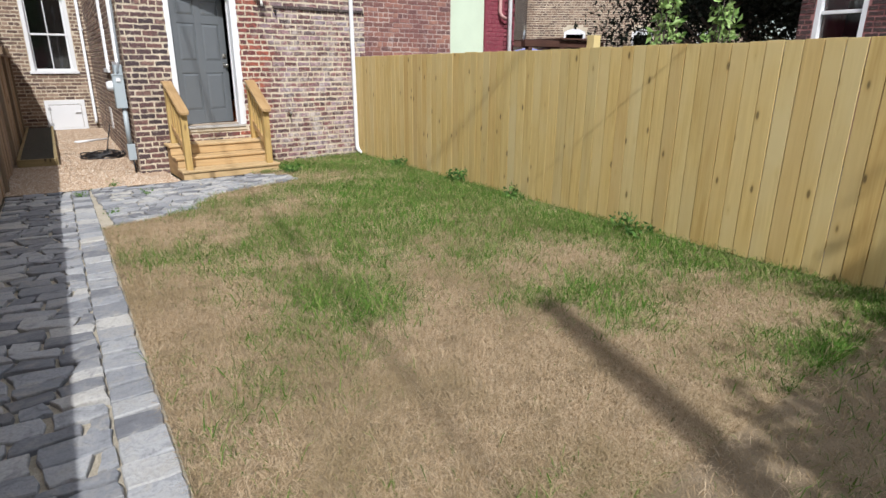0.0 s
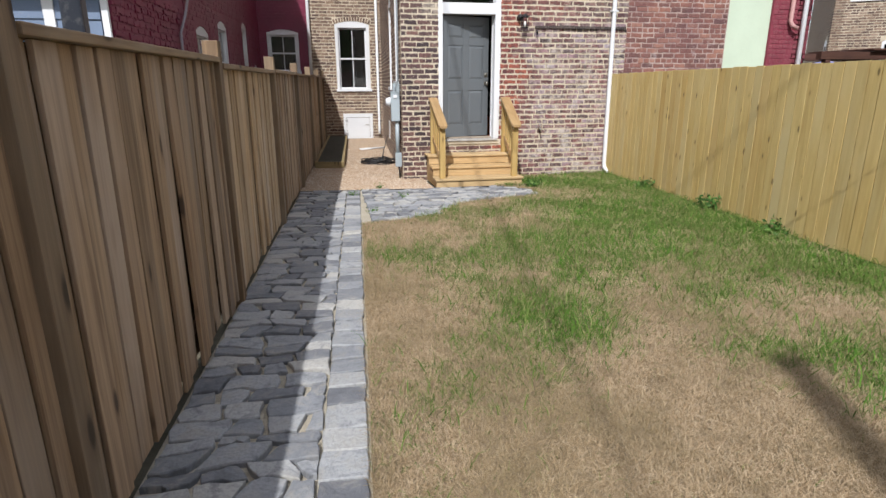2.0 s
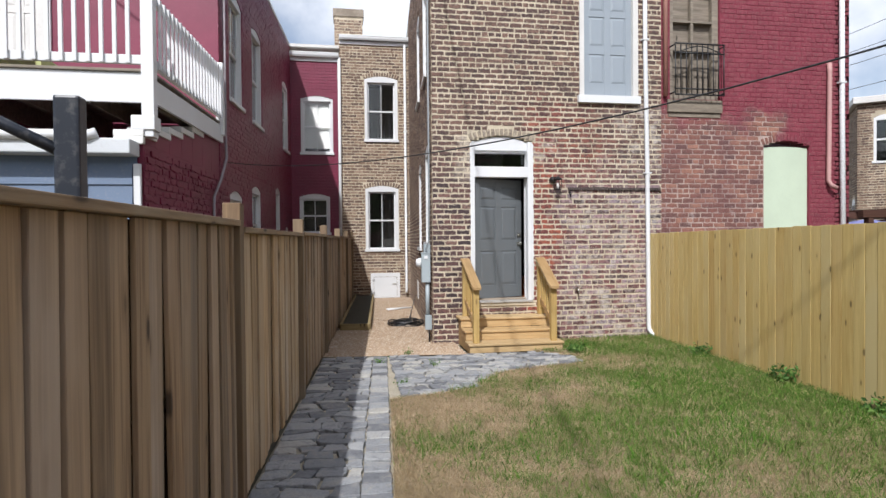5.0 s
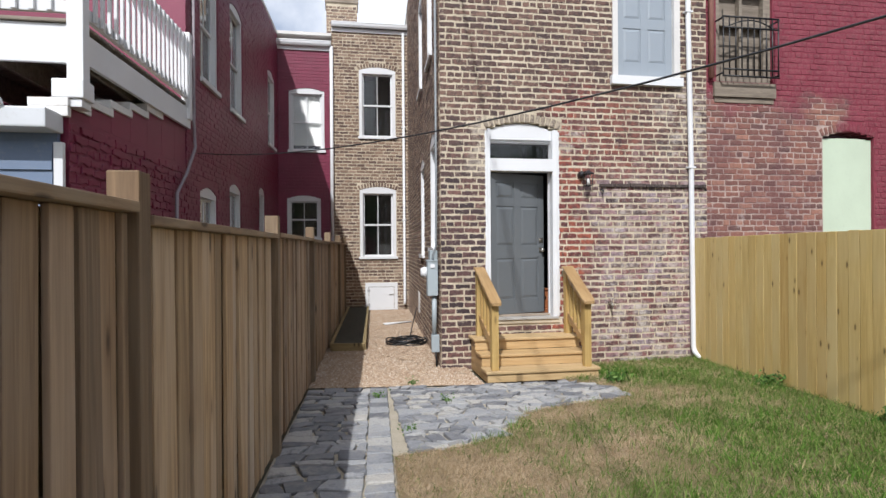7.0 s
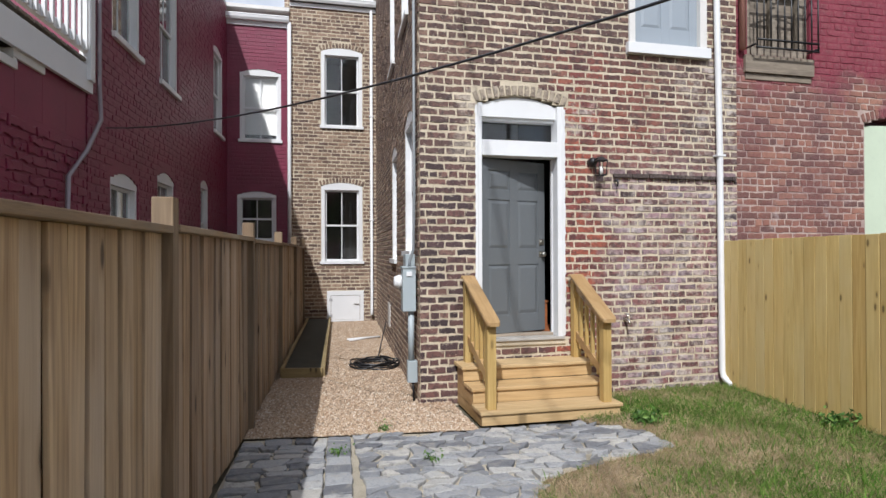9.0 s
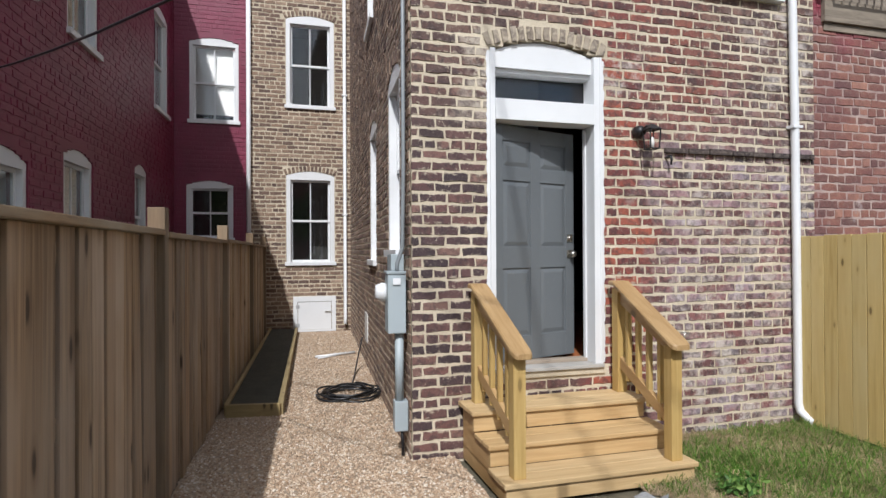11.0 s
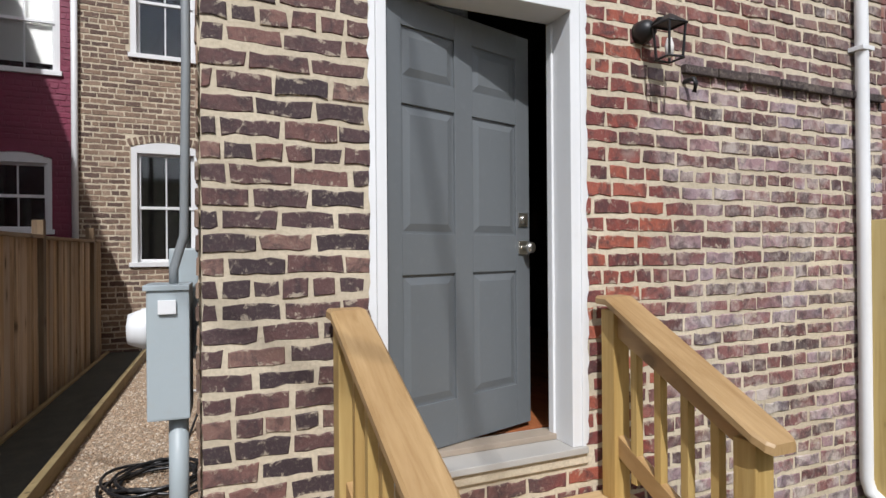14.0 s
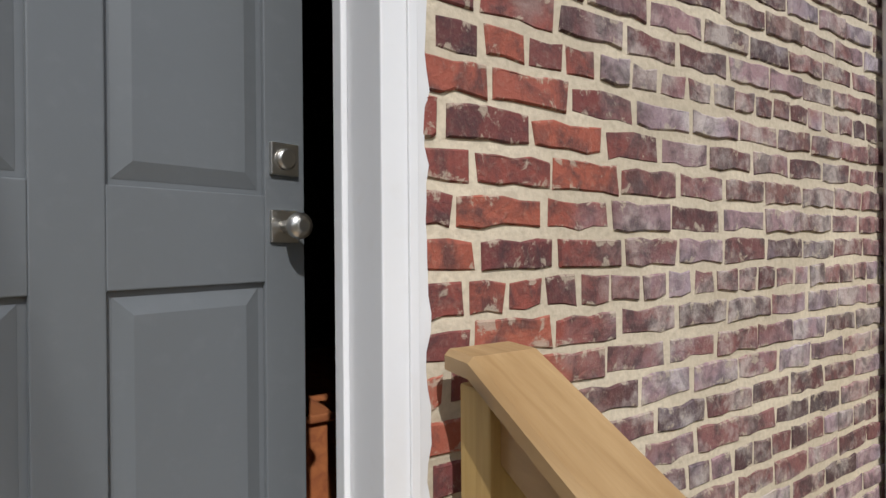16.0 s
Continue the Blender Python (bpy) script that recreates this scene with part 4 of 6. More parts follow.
for xr, xf in RAILS:
    sgn = -1 if xr < 2.5 else 1
    yf, yb = 9.15, 9.915
    b = bmesh.new()
    box(b, xf - 0.045, xf + 0.045, yf - 0.045, yf + 0.045, 0.205, 1.03, None, 0.006)
    part("newel_post", b, M_NEWZ, steps)
    b = bmesh.new()
    box(b, xr - 0.045, xr + 0.045, yb - 0.045, yb + 0.045, 0.52, 1.40, None, 0.006)
    part("wall_post", b, M_NEWZ, steps)
    b = bmesh.new()
    rings = []
    for yy, zz, hw in ((yb + 0.045, 1.464, 0.070), (yb - 0.035, 1.462, 0.072), (yf - 0.06, 1.078, 0.072), (yf - 0.105, 1.058, 0.062), (yf - 0.125, 1.050, 0.045)):
        xx = xr + (xf - xr) * (yb - yy) / (yb - yf)
        hw *= 1.0 if sgn < 0 else 1.14
        rings.append([b.verts.new((xx + a * hw, yy, zz + c)) for a, c in ((-0.86, 0.0), (0.86, 0.0), (1.0, -0.010), (1.0, -0.036), (-1.0, -0.036), (-1.0, -0.010))])
    for A, B in zip(rings, rings[1:]):
        for k in range(6):
            b.faces.new((A[k], A[(k + 1) % 6], B[(k + 1) % 6], B[k]))
    b.faces.new(rings[0])
    b.faces.new(rings[-1][::-1])
    part("handrail", b, M_NEWY, steps)
    for nm, dz in (("upper_rail", -0.07), ("lower_rail", -0.62)):
        b = bmesh.new()
        beam(b, (xr, yb, 1.41 + dz), (xf, yf, 1.09 + dz), 0.04, 0.09, bevel=0.004)
        part(nm, b, M_NEWY, steps)
    for k in range(1, 5):
        t = k / 5
        x, y = xr + (xf - xr) * t, yb + (yf - yb) * t
        zt = 1.41 + (1.09 - 1.41) * t - 0.05
        b = bmesh.new()
        box(b, x - 0.019, x + 0.019, y - 0.019, y + 0.019, zt - 0.66, zt, None, 0.003)
        part("baluster", b, M_NEWZ, steps)

# ---------------------------------------------------------------- fences
fence_l = thing("fence_weathered", "weathered brown wooden board fence with cap rail", "fence")
POSTS = [-3.6, -0.95, 1.73, 4.23, 6.90, 9.5, 12.1, 14.7, 17.0]
LTOP = 1.83
for y in POSTS:
    b = bmesh.new()
    box(b, FENCE_U - 0.06, FENCE_U + 0.042, y - 0.05, y + 0.05, gz(y) - 0.05, LTOP + 0.17 + 0.02 * math.sin(y * 2.3), LOT, 0.006)
    part("fence_post", b, M_OLDPOST, fence_l)
ends = POSTS + [17.72]
for i, (a, c) in enumerate(zip(ends, ends[1:])):
    top = LTOP + (0.025 if i == 2 else 0.0) - 0.012 * (i % 2)
    b = bmesh.new()
    box(b, FENCE_U - 0.075, FENCE_U + 0.05, a + 0.06, c - 0.06, top, top + 0.036, LOT, 0.006)
    part("cap_rail", b, M_OLDY, fence_l)
    for zz in (0.35, 1.0, 1.68):
        b = bmesh.new()
        box(b, FENCE_U - 0.075, FENCE_U - 0.026, a + 0.06, c - 0.06, zz, zz + 0.085, LOT)
        part("back_rail", b, M_OLDY, fence_l)
    # added hidden dark panel, keeps sunlight out of the gaps between boards
    b = bmesh.new()
    box(b, FENCE_U - 0.098, FENCE_U - 0.078, a + 0.001, c - 0.001, gz(a) - 0.02, top - 0.004, LOT)
    part("back_panel", b, M_OLDPOST, fence_l)
    y = a + 0.035
    while y < c - 0.06:
        w = min(rng.choice((0.14, 0.15, 0.135, 0.16)), c - 0.035 - y)
        b = bmesh.new()
        d = rng.uniform(-0.014, 0.009)
        tilt = Matrix.Translation((FENCE_U, y, top)) @ Matrix.Rotation(rng.gauss(0, 0.002), 4, "X") @ Matrix.Rotation(rng.gauss(0, 0.004), 4, "Y") @ Matrix.Rotation(rng.gauss(0, 0.016), 4, "Z") @ Matrix.Translation((-FENCE_U, -y, -top))
        box(b, FENCE_U - 0.024 + d, FENCE_U - 0.002 + d, y + rng.uniform(0.003, 0.007), y + w - rng.uniform(0.006, 0.013), gz(y) + rng.uniform(0.012, 0.03), top - 0.002, LOT @ tilt, 0.0045)
        part("fence_board", b, M_OLDNEW if i == 3 or i > 5 else M_OLD, fence_l)
        y += w

fence_r = thing("fence_new", "fresh yellow pine board fence", "fence")
d = (FR1 - FR0)
L = d.length
ang = math.atan2(d.y, d.x)
RF = Matrix.Translation(FR0) @ Matrix.Rotation(ang, 4, "Z")
s, i = 0.0, 0
while s < L + 2.5:
    w = 0.142
    y = FR0.y + math.sin(ang) * s
    top = 1.85 + 0.085 * s / 9.0 + rng.uniform(-0.006, 0.006)
    b = bmesh.new()
    e = rng.uniform(0, 0.004)
    box(b, s + 0.001, s + w - rng.uniform(0.004, 0.009), -0.020 + e, e, gz(y) + 0.02, top, RF, 0.003)
    part("fence_board", b, M_NEW, fence_r)
    s += w
for zz in (0.4, 1.05, 1.65):
    b = bmesh.new()
    box(b, 0, L + 2.5, 0.008, 0.05, zz, zz + 0.085, RF)
    part("back_rail", b, M_NEW, fence_r)
for s in (0.1, 2.9, 5.75, 8.6, 11.4):
    b = bmesh.new()
    box(b, s - 0.05, s + 0.05, 0.052, 0.15, 0.0, 2.03 if abs(s - 5.75) < 0.1 else 1.80, RF, 0.005)
    part("fence_post", b, M_NEW, fence_r)

# ---------------------------------------------------------------- pipes and gutters


def pipe(name, pts, r, mat, label, straps=()):
    root = thing(name, label, "pipe")
    b = bmesh.new()
    tube(b, pts, r, 12)
    part("pipe", b, mat, root)
    for z, x, y in straps:
        b = bmesh.new()
        box(b, x - r - 0.018, x + r + 0.018, y - r - 0.004, y + 0.05, z - 0.014, z + 0.014, None, 0.003)
        part("strap", b, mat, root)
    return root


pipe("downspout", [(5.23, 9.975, 8.3), (5.235, 9.975, 5.0), (5.27, 9.975, 2.9), (5.285, 9.975, 0.25), (5.29, 9.955, 0.18), (5.31, 9.89, 0.12), (5.325, 9.84, 0.10)], 0.038, M_WHITE, "white round downspout on the brick rear wall", [(2.9, 5.27, 9.975), (5.2, 5.235, 9.975)])
pipe("downspout", [(9.10, 9.98, 8.3), (9.12, 9.98, 4.0), (9.16, 9.98, 0.2)], 0.045, M_WHITE, "white downspout at the edge of the red wall", [(4.6, 9.11, 9.98)])
pipe("old_pipe", [(8.87, 10.0, 4.95), (8.87, 9.99, 4.8), (8.85, 9.99, 2.80), (8.87, 9.96, 2.72), (8.97, 9.93, 2.66)], 0.04, paint("pinkish_pipe_paint", (0.50, 0.28, 0.26), 0.6), "cut-off pink painted pipe on the red wall")
pipe("downspout", [(1.80, 17.74, 7.55), (1.80, 17.74, 0.35), (1.80, 17.68, 0.22)], 0.035, M_WHITE, "slim white downspout on the tan brick wall", [(5.0, 1.80, 17.74), (2.5, 1.80, 17.74)])
pipe("downspout", [(-0.11, 17.73, 7.1), (-0.11, 17.73, 0.4)], 0.045, M_WHITE, "white downspout between red and tan walls")
pipe("conduit", [(-1.845, 10.60, 7.2), (-1.845, 10.62, 3.5), (-1.84, 10.66, 3.15), (-1.86, 10.3, 2.75), (-1.88, 9.9, 2.45), (-1.88, 9.85, 1.2)], 0.022, paint("grey_conduit_paint", (0.30, 0.26, 0.28), 0.5), "grey conduit bent along the red wall")
pipe("old_pipe", [(5.625, 9.99, 8.0), (5.625, 9.99, 4.25)], 0.04, M_COPPER, "rust-brown pipe beside the old window")


def gutter(name, x0, x1, y, z, label):
    root = thing(name, label, "gutter")
    b = bmesh.new()
    prof = [(0.0, 0.0), (-0.09, 0.0), (-0.12, 0.05), (-0.125, 0.11), (-0.135, 0.11), (-0.13, 0.13), (0.0, 0.13)]
    rows = [[b.verts.new((x, y + a, z + c)) for a, c in prof] for x in (x0, x1)]
    n = len(prof)
    for i in range(n):
        b.faces.new((rows[0][i], rows[0][(i + 1) % n], rows[1][(i + 1) % n], rows[1][i]))
    b.faces.new(rows[0])
    b.faces.new(rows[1][::-1])
    part("trough", b, M_WHITE, root)
    b = bmesh.new()
    box(b, x0, x1, y - 0.003, y + 0.03, z - 0.10, z + 0.12)
    part("fascia", b, M_WHITE, root)


gutter("gutter", -0.10, 1.92, 17.76, 7.62, "white gutter on the tan brick wall")
gutter("gutter", -1.53, -0.12, 17.76, 7.08, "white gutter on the red wall")

# chimney behind the gutter
root = thing("chimney", "squat grey brown brick chimney on the roof", "chimney")
b = bmesh.new()
wc = wall_frame(0, 18.6, 0)
wall_body(b, wc, -0.25, 0.60, 7.5, 8.85, [], 0.6)
part("stack", b, M_MORTAR, root)
bricks_stuff("bricks", wc, lay(-0.25, 0.60, 7.5, 8.6, [], 31), M_TAN, root)
b = bmesh.new()
box(b, -0.29, 0.64, 18.56, 19.24, 8.62, 8.86, None, 0.02)
part("cap", b, mortar_mat("sooty_mortar", (0.36, 0.31, 0.25), (0.22, 0.18, 0.14)), root, "crumbling grey mortar cap")

# ---------------------------------------------------------------- fittings on the rear wall
lamp = thing("wall_lamp", "small black lantern on a round wall plate", "wall lamp")
b = bmesh.new()
tube(b, [(3.56, 10.02, 2.77), (3.56, 9.985, 2.77), (3.56, 9.95, 2.775), (3.56, 9.93, 2.78)], [0.055, 0.055, 0.045, 0.02], 16)
part("wall_plate", b, M_BLACK, lamp)
b = bmesh.new()
tube(b, [(3.56, 9.94, 2.775), (3.57, 9.90, 2.80), (3.585, 9.86, 2.79)], 0.012, 8)
part("arm", b, M_BLACK, lamp)
cx, cy = 3.60, 9.865
for sx in (-1, 1):
    for sy in (-1, 1):
        b = bmesh.new()
        beam(b, (cx + sx * 0.052, cy + sy * 0.052, 2.765), (cx + sx * 0.042, cy + sy * 0.042, 2.60), 0.009, 0.009, up=(1, 0, 0))
        part("cage_bar", b, M_BLACK, lamp)
for zc, e in ((2.765, 0.056), (2.60, 0.046)):
    b = bmesh.new()
    tube(b, [(cx - e, cy - e, zc), (cx + e, cy - e, zc), (cx + e, cy + e, zc), (cx - e, cy + e, zc)], 0.006, 6, True)
    part("cage_ring", b, M_BLACK, lamp)
b = bmesh.new()
bmesh.ops.create_cone(b, cap_ends=True, segments=4, radius1=0.085, radius2=0.02, depth=0.045, matrix=Matrix.Translation((cx, cy, 2.79)) @ Matrix.Rotation(radians(45), 4, "Z"))
part("roof", b, M_BLACK, lamp)
b = bmesh.new()
tube(b, [(cx, cy, 2.61), (cx, cy, 2.66), (cx, cy, 2.70)], [0.018, 0.022, 0.012], 10)
part("bulb", b, M_WHITE_OLD, lamp)

root = thing("ledge", "thin dark sooty ledge course along the brick wall", "ledge", "structure")
b = bmesh.new()
x = 3.84
while x < 5.5:
    w = rng.uniform(0.17, 0.26)
    box(b, x, min(x + w - 0.012, 5.53), 9.985 + rng.uniform(0, 0.012), 10.03, 2.60, 2.645 + rng.uniform(0, 0.01), None, 0.006)
    x += w
part("course", b, brick_mat("sooty_brick", [(0.0, (0.03, 0.022, 0.022)), (1.0, (0.07, 0.05, 0.045))], "island", smear_amount=0.15), root)
root = thing("iron_hook", "rusty iron hook stub in the brick wall", "hook")
b = bmesh.new()
tube(b, [(3.86, 10.03, 2.56), (3.86, 9.96, 2.56), (3.865, 9.95, 2.53), (3.865, 9.965, 2.49)], 0.013, 8)
part("stub", b, M_BLACK, root)
root = thing("hose_tap", "small steel garden tap on the brick wall", "tap")
b = bmesh.new()
tube(b, [(3.98, 10.03, 0.92), (3.98, 9.95, 0.92), (3.98, 9.91, 0.90), (3.98, 9.90, 0.86)], [0.018, 0.018, 0.016, 0.014], 10)
part("spout", b, M_STEEL, root)
b = bmesh.new()
tube(b, [(3.98 + 0.035 * math.cos(a * 0.5236), 9.945 + 0.035 * math.sin(a * 0.5236), 0.985) for a in range(12)], 0.006, 6, True)
tube(b, [(3.98, 9.945, 0.92), (3.98, 9.945, 0.985)], 0.007, 6)
part("handle", b, M_STEEL, root)

# ---------------------------------------------------------------- meter on the alley corner
meter = thing("electric_meter", "grey electric meter boxes with conduit on the corner", "electric meter")


def alley_box(y0, y1, w0, w1, z0, z1, bm, bevel=0.006):
    a, c = (17.8 - y1) / 0.9985, (17.8 - y0) / 0.9985
    put_box(bm, W_AL, a, c, z0, z1, w0, w1, bevel)


b = bmesh.new()
alley_box(10.07, 10.27, 0.03, 0.175, 1.07, 1.55, b, 0.008)
alley_box(10.06, 10.28, 0.03, 0.185, 1.545, 1.565, b, 0.003)
m_box = part("front_box", b, M_METER, meter)
b = bmesh.new()
alley_box(10.055, 10.069, 0.075, 0.135, 1.46, 1.51, b, 0.001)
part("label_plate", b, M_WHITE, m_box, "white printed sticker")
b = bmesh.new()
alley_box(10.30, 10.55, 0.01, 0.12, 1.25, 1.70, b, 0.008)
part("rear_box", b, M_METER, meter)
b = bmesh.new()
pm = lambda y, w, z: W_AL @ Vector(((17.8 - y) / 0.9985, z, w))
tube(b, [pm(10.24, 0.17, 1.39), pm(10.24, 0.20, 1.39), pm(10.24, 0.23, 1.39), pm(10.24, 0.255, 1.39), pm(10.24, 0.26, 1.39)], [0.075, 0.078, 0.068, 0.058, 0.03], 20)
part("meter_dome", b, M_WHITE, meter, "round white meter cover")
b = bmesh.new()
tube(b, [pm(10.15, 0.075, 1.08), pm(10.15, 0.075, 0.5)], 0.036, 12)
part("lower_conduit", b, M_METER, meter)
b = bmesh.new()
alley_box(10.10, 10.21, 0.01, 0.12, 0.28, 0.52, b, 0.008)
part("lower_box", b, M_METER, meter)
b = bmesh.new()
tube(b, [pm(10.16, 0.09, 1.56), pm(10.16, 0.09, 1.62), pm(10.12, 0.05, 1.75), pm(10.12, 0.04, 2.4), pm(10.12, 0.04, 6.6)], 0.017, 10)
part("riser_conduit", b, paint("dull_grey_conduit", (0.24, 0.26, 0.27), 0.5), meter)
b = bmesh.new()
tube(b, [pm(10.14, 0.06, 0.30), pm(10.14, 0.05, 0.18), pm(10.13, 0.05, 0.05)], 0.013, 8)
part("earth_cable", b, M_RUBBER, meter)
root = thing("vent_plate", "white vent plate low on the alley wall", "vent")
b = bmesh.new()
alley_box(13.75, 14.15, 0.0, 0.018, 0.42, 0.84, b, 0.003)
part("plate", b, M_WHITE_OLD, root)

# hatch in the alley's back wall
root = thing("hatch", "white wooden crawl-space hatch with hinges", "hatch")
b = bmesh.new()
for q in ((0.745, 0.83, 0.08, 0.81), (1.525, 1.61, 0.08, 0.81), (0.83, 1.525, 0.70, 0.81), (0.83, 1.525, 0.08, 0.12)):
    put_box(b, W_BK, *q, 0.0, 0.03)
part("frame", b, M_WHITE, root)
b = bmesh.new()
put_box(b, W_BK, 0.84, 1.515, 0.125, 0.69, 0.0, 0.022)
lf = part("leaf", b, M_WHITE, root)
for z in (0.22, 0.60):
    b = bmesh.new()
    put_box(b, W_BK, 0.80, 0.87, z - 0.035, z + 0.035, 0.022, 0.036)
    part("hinge", b, paint("grey_hinge", (0.4, 0.4, 0.4), 0.4), root)
b = bmesh.new()
put_box(b, W_BK, 1.38, 1.50, 0.48, 0.50, 0.022, 0.045)
part("latch", b, M_STEEL, root)

# raised bed
bed = thing("raised_bed", "long raised bed edged with pale timber, bare dark soil", "raised bed")
B0 = lambda u, v, z: tuple(LOT @ Vector((u, v, z)))
BU0, BU1 = FENCE_U + 0.07, FENCE_U + 0.60
for k, (a, c, wd) in enumerate(((B0(BU0, 11.72, 0.12), B0(BU1, 11.66, 0.12), 0.05), (B0(BU1, 11.68, 0.12), B0(BU1 - 0.03, 17.7, 0.12), 0.055), (B0(BU0, 11.75, 0.12), B0(BU0, 17.7, 0.12), 0.045))):
    b = bmesh.new()
    beam(b, a, c, wd, 0.15, bevel=0.006)
    part("timber_edge", b, wood("pale_bed_timber", (0.40, 0.31, 0.15), (0.26, 0.19, 0.09), (3, 3, 20)), bed)
b = bmesh.new()
q = [b.verts.new(B0(u, v, 0.165 + 0.01 * math.sin(v * 3 + u * 9))) for u, v in ((BU0, 11.74), (BU1, 11.70), (BU1 - 0.03, 17.7), (BU0, 17.7))]
b.faces.new(q)
part("soil", b, M_BED, bed, "bare dark soil with green film")

# cable coil on the gravel
coil = thing("cable_coil", "loose coil of black cable lying on gravel", "cable")
b = bmesh.new()
pts = []
for i in range(150):
    a = i * 0.26
    r = 0.27 + 0.035 * math.sin(i * 0.37) + rng.uniform(-0.006, 0.006)
    pts.append((1.24 + r * math.cos(a) * 1.12 + 0.03 * math.sin(i * 0.11), 12.2 + r * math.sin(a) + 0.03 * math.cos(i * 0.13), 0.088 + 0.013 * (i // 24) + 0.012 * math.sin(i * 0.9)))
tube(b, pts, 0.011, 6)
part("coiled_cable", b, M_RUBBER, coil)
b = bmesh.new()
tube(b, [(1.30, 12.48, 0.12), (1.36, 12.8, 0.09), (1.45, 13.3, 0.085), (1.52, 13.6, 0.20), (1.63, 13.85, 0.50)], 0.011, 6)
part("tail", b, M_RUBBER, coil)
root = thing("pvc_stick", "thin white plastic pipe lying on the gravel", "pipe")
b = bmesh.new()
tube(b, [(1.02, 14.75, 0.095), (1.66, 14.95, 0.10)], 0.017, 8)
tube(b, [(1.05, 14.62, 0.09), (1.4, 14.85, 0.09)], 0.012, 8)
part("tube", b, M_WHITE, root)

# ---------------------------------------------------------------- deck and shed next door
deck = thing("deck", "white painted timber deck with picket railing", "deck")
DX, DY = -2.02, 7.50
DF = 3.37


def deck_part(name, x0, x1, y0, y1, z0, z1, mat=M_WHITE, label=""):
    b = bmesh.new()
    box(b, x0, x1, y0, y1, z0, z1, None, 0.006)
    return part(name, b, mat, deck, label)


deck_part("front_fascia", -8.0, DX - 0.06, DY + 0.01, DY + 0.05, DF - 0.05, DF + 0.28)
b = bmesh.new()
beam(b, (DX - 0.02, DY + 0.1, DF + 0.12), (DX + 0.16, 10.42, DF + 0.12), 0.04, 0.26)
part("side_fascia", b, M_WHITE, deck)
for k in range(21):
    deck_part("deck_board", -8.0, DX + 0.02 + 0.0075 * k, DY - 0.02 + 0.14 * k, DY + 0.115 + 0.14 * k, DF + 0.285, DF + 0.315, M_GREYWOOD)
for k in range(9):
    deck_part("joist", -7.6 + 0.68 * k, -7.56 + 0.68 * k, DY + 0.05, 10.4, DF + 0.02, DF + 0.28, M_GREYWOOD)
for x in (DX, DX - 2.35, DX - 4.7):
    deck_part("railing_post", x - 0.065, x + 0.065, DY - 0.05, DY + 0.08, 2.98 if x == DX else DF - 0.02, 4.62)
deck_part("railing_post", DX + 0.10, DX + 0.21, 10.28, 10.40, DF + 0.1, 4.62)
for z in (3.74, 4.46):
    deck_part("front_rail", -8.0, DX - 0.066, DY - 0.01, DY + 0.035, z, z + 0.10)
    b = bmesh.new()
    beam(b, (DX, DY + 0.09, z + 0.05), (DX + 0.155, 10.28, z + 0.05), 0.045, 0.10)
    part("side_rail", b, M_WHITE, deck)
x = DX - 0.20
while x > -7.0:
    if min(abs(x - DX + 2.35), abs(x - DX + 4.7)) > 0.09:
        deck_part("picket", x - 0.021, x + 0.021, DY - 0.045, DY - 0.012, 3.74, 4.54)
    x -= 0.135
for k in range(1, 20):
    y = DY + 0.09 + 0.138 * k
    xx = DX + 0.0535 * (y - DY) + 0.042
    deck_part("picket", xx - 0.016, xx + 0.016, y - 0.021, y + 0.021, 3.74, 4.54)
b = bmesh.new()
for a, c, zt in COPING:
    put_box(b, W_LW, a - 0.06, c, zt, zt + 0.07, -0.29, 0.025, 0.006)
    put_box(b, W_LW, a - 0.062, a - 0.003, zt - 0.085, zt - 0.001, -0.288, 0.023, 0.006)
tagged(done("coping", b, M_WHITE_OLD), "stepped white coping on the low red wall", "coping", "", "structure")
b = bmesh.new()
box(b, DX - 0.16, DX + 0.085, DY - 0.10, DY + 0.12, 3.003, 3.16, None, 0.01)
box(b, DX - 0.14, DX + 0.065, DY - 0.08, DY + 0.10, 2.93, 3.002, None, 0.008)
part("post_base", b, M_WHITE, deck)
back = thing("door_3", "white panelled door onto the deck", "door", "structure")
W_RF = wall_frame(-8.5, 10.45, 0)
b = bmesh.new()
put_box(b, W_RF, 3.28, 3.37, 3.69, 5.80, -0.02, 0.04)
put_box(b, W_RF, 4.05, 4.14, 3.69, 5.80, -0.02, 0.04)
put_box(b, W_RF, 3.28, 4.14, 5.802, 5.92, -0.02, 0.045)
part("door_casing", b, M_WHITE, back)
b = bmesh.new()
panelled(b, W_RF, 3.375, 4.045, 3.70, 5.795, -0.02, 0.02, [(3.85, 4.50), (4.65, 5.30), (5.40, 5.68)])
part("door_leaf", b, M_WHITE_OLD, back)
bn = thing("bench", "yellow green slatted bench seat on the deck", "bench")
for k in range(6):
    b = bmesh.new()
    box(b, -4.2 + 0.16 * k, -4.06 + 0.16 * k, 7.75, 8.2, 3.86, 3.89, None, 0.004)
    part("slat", b, paint("lime_bench_paint", (0.55, 0.58, 0.25), 0.5), bn)
for x in (-4.15, -3.3):
    b = bmesh.new()
    box(b, x, x + 0.06, 7.78, 8.16, DF + 0.316, 3.86)
    part("leg", b, paint("lime_leg_paint", (0.5, 0.53, 0.22), 0.5), bn)

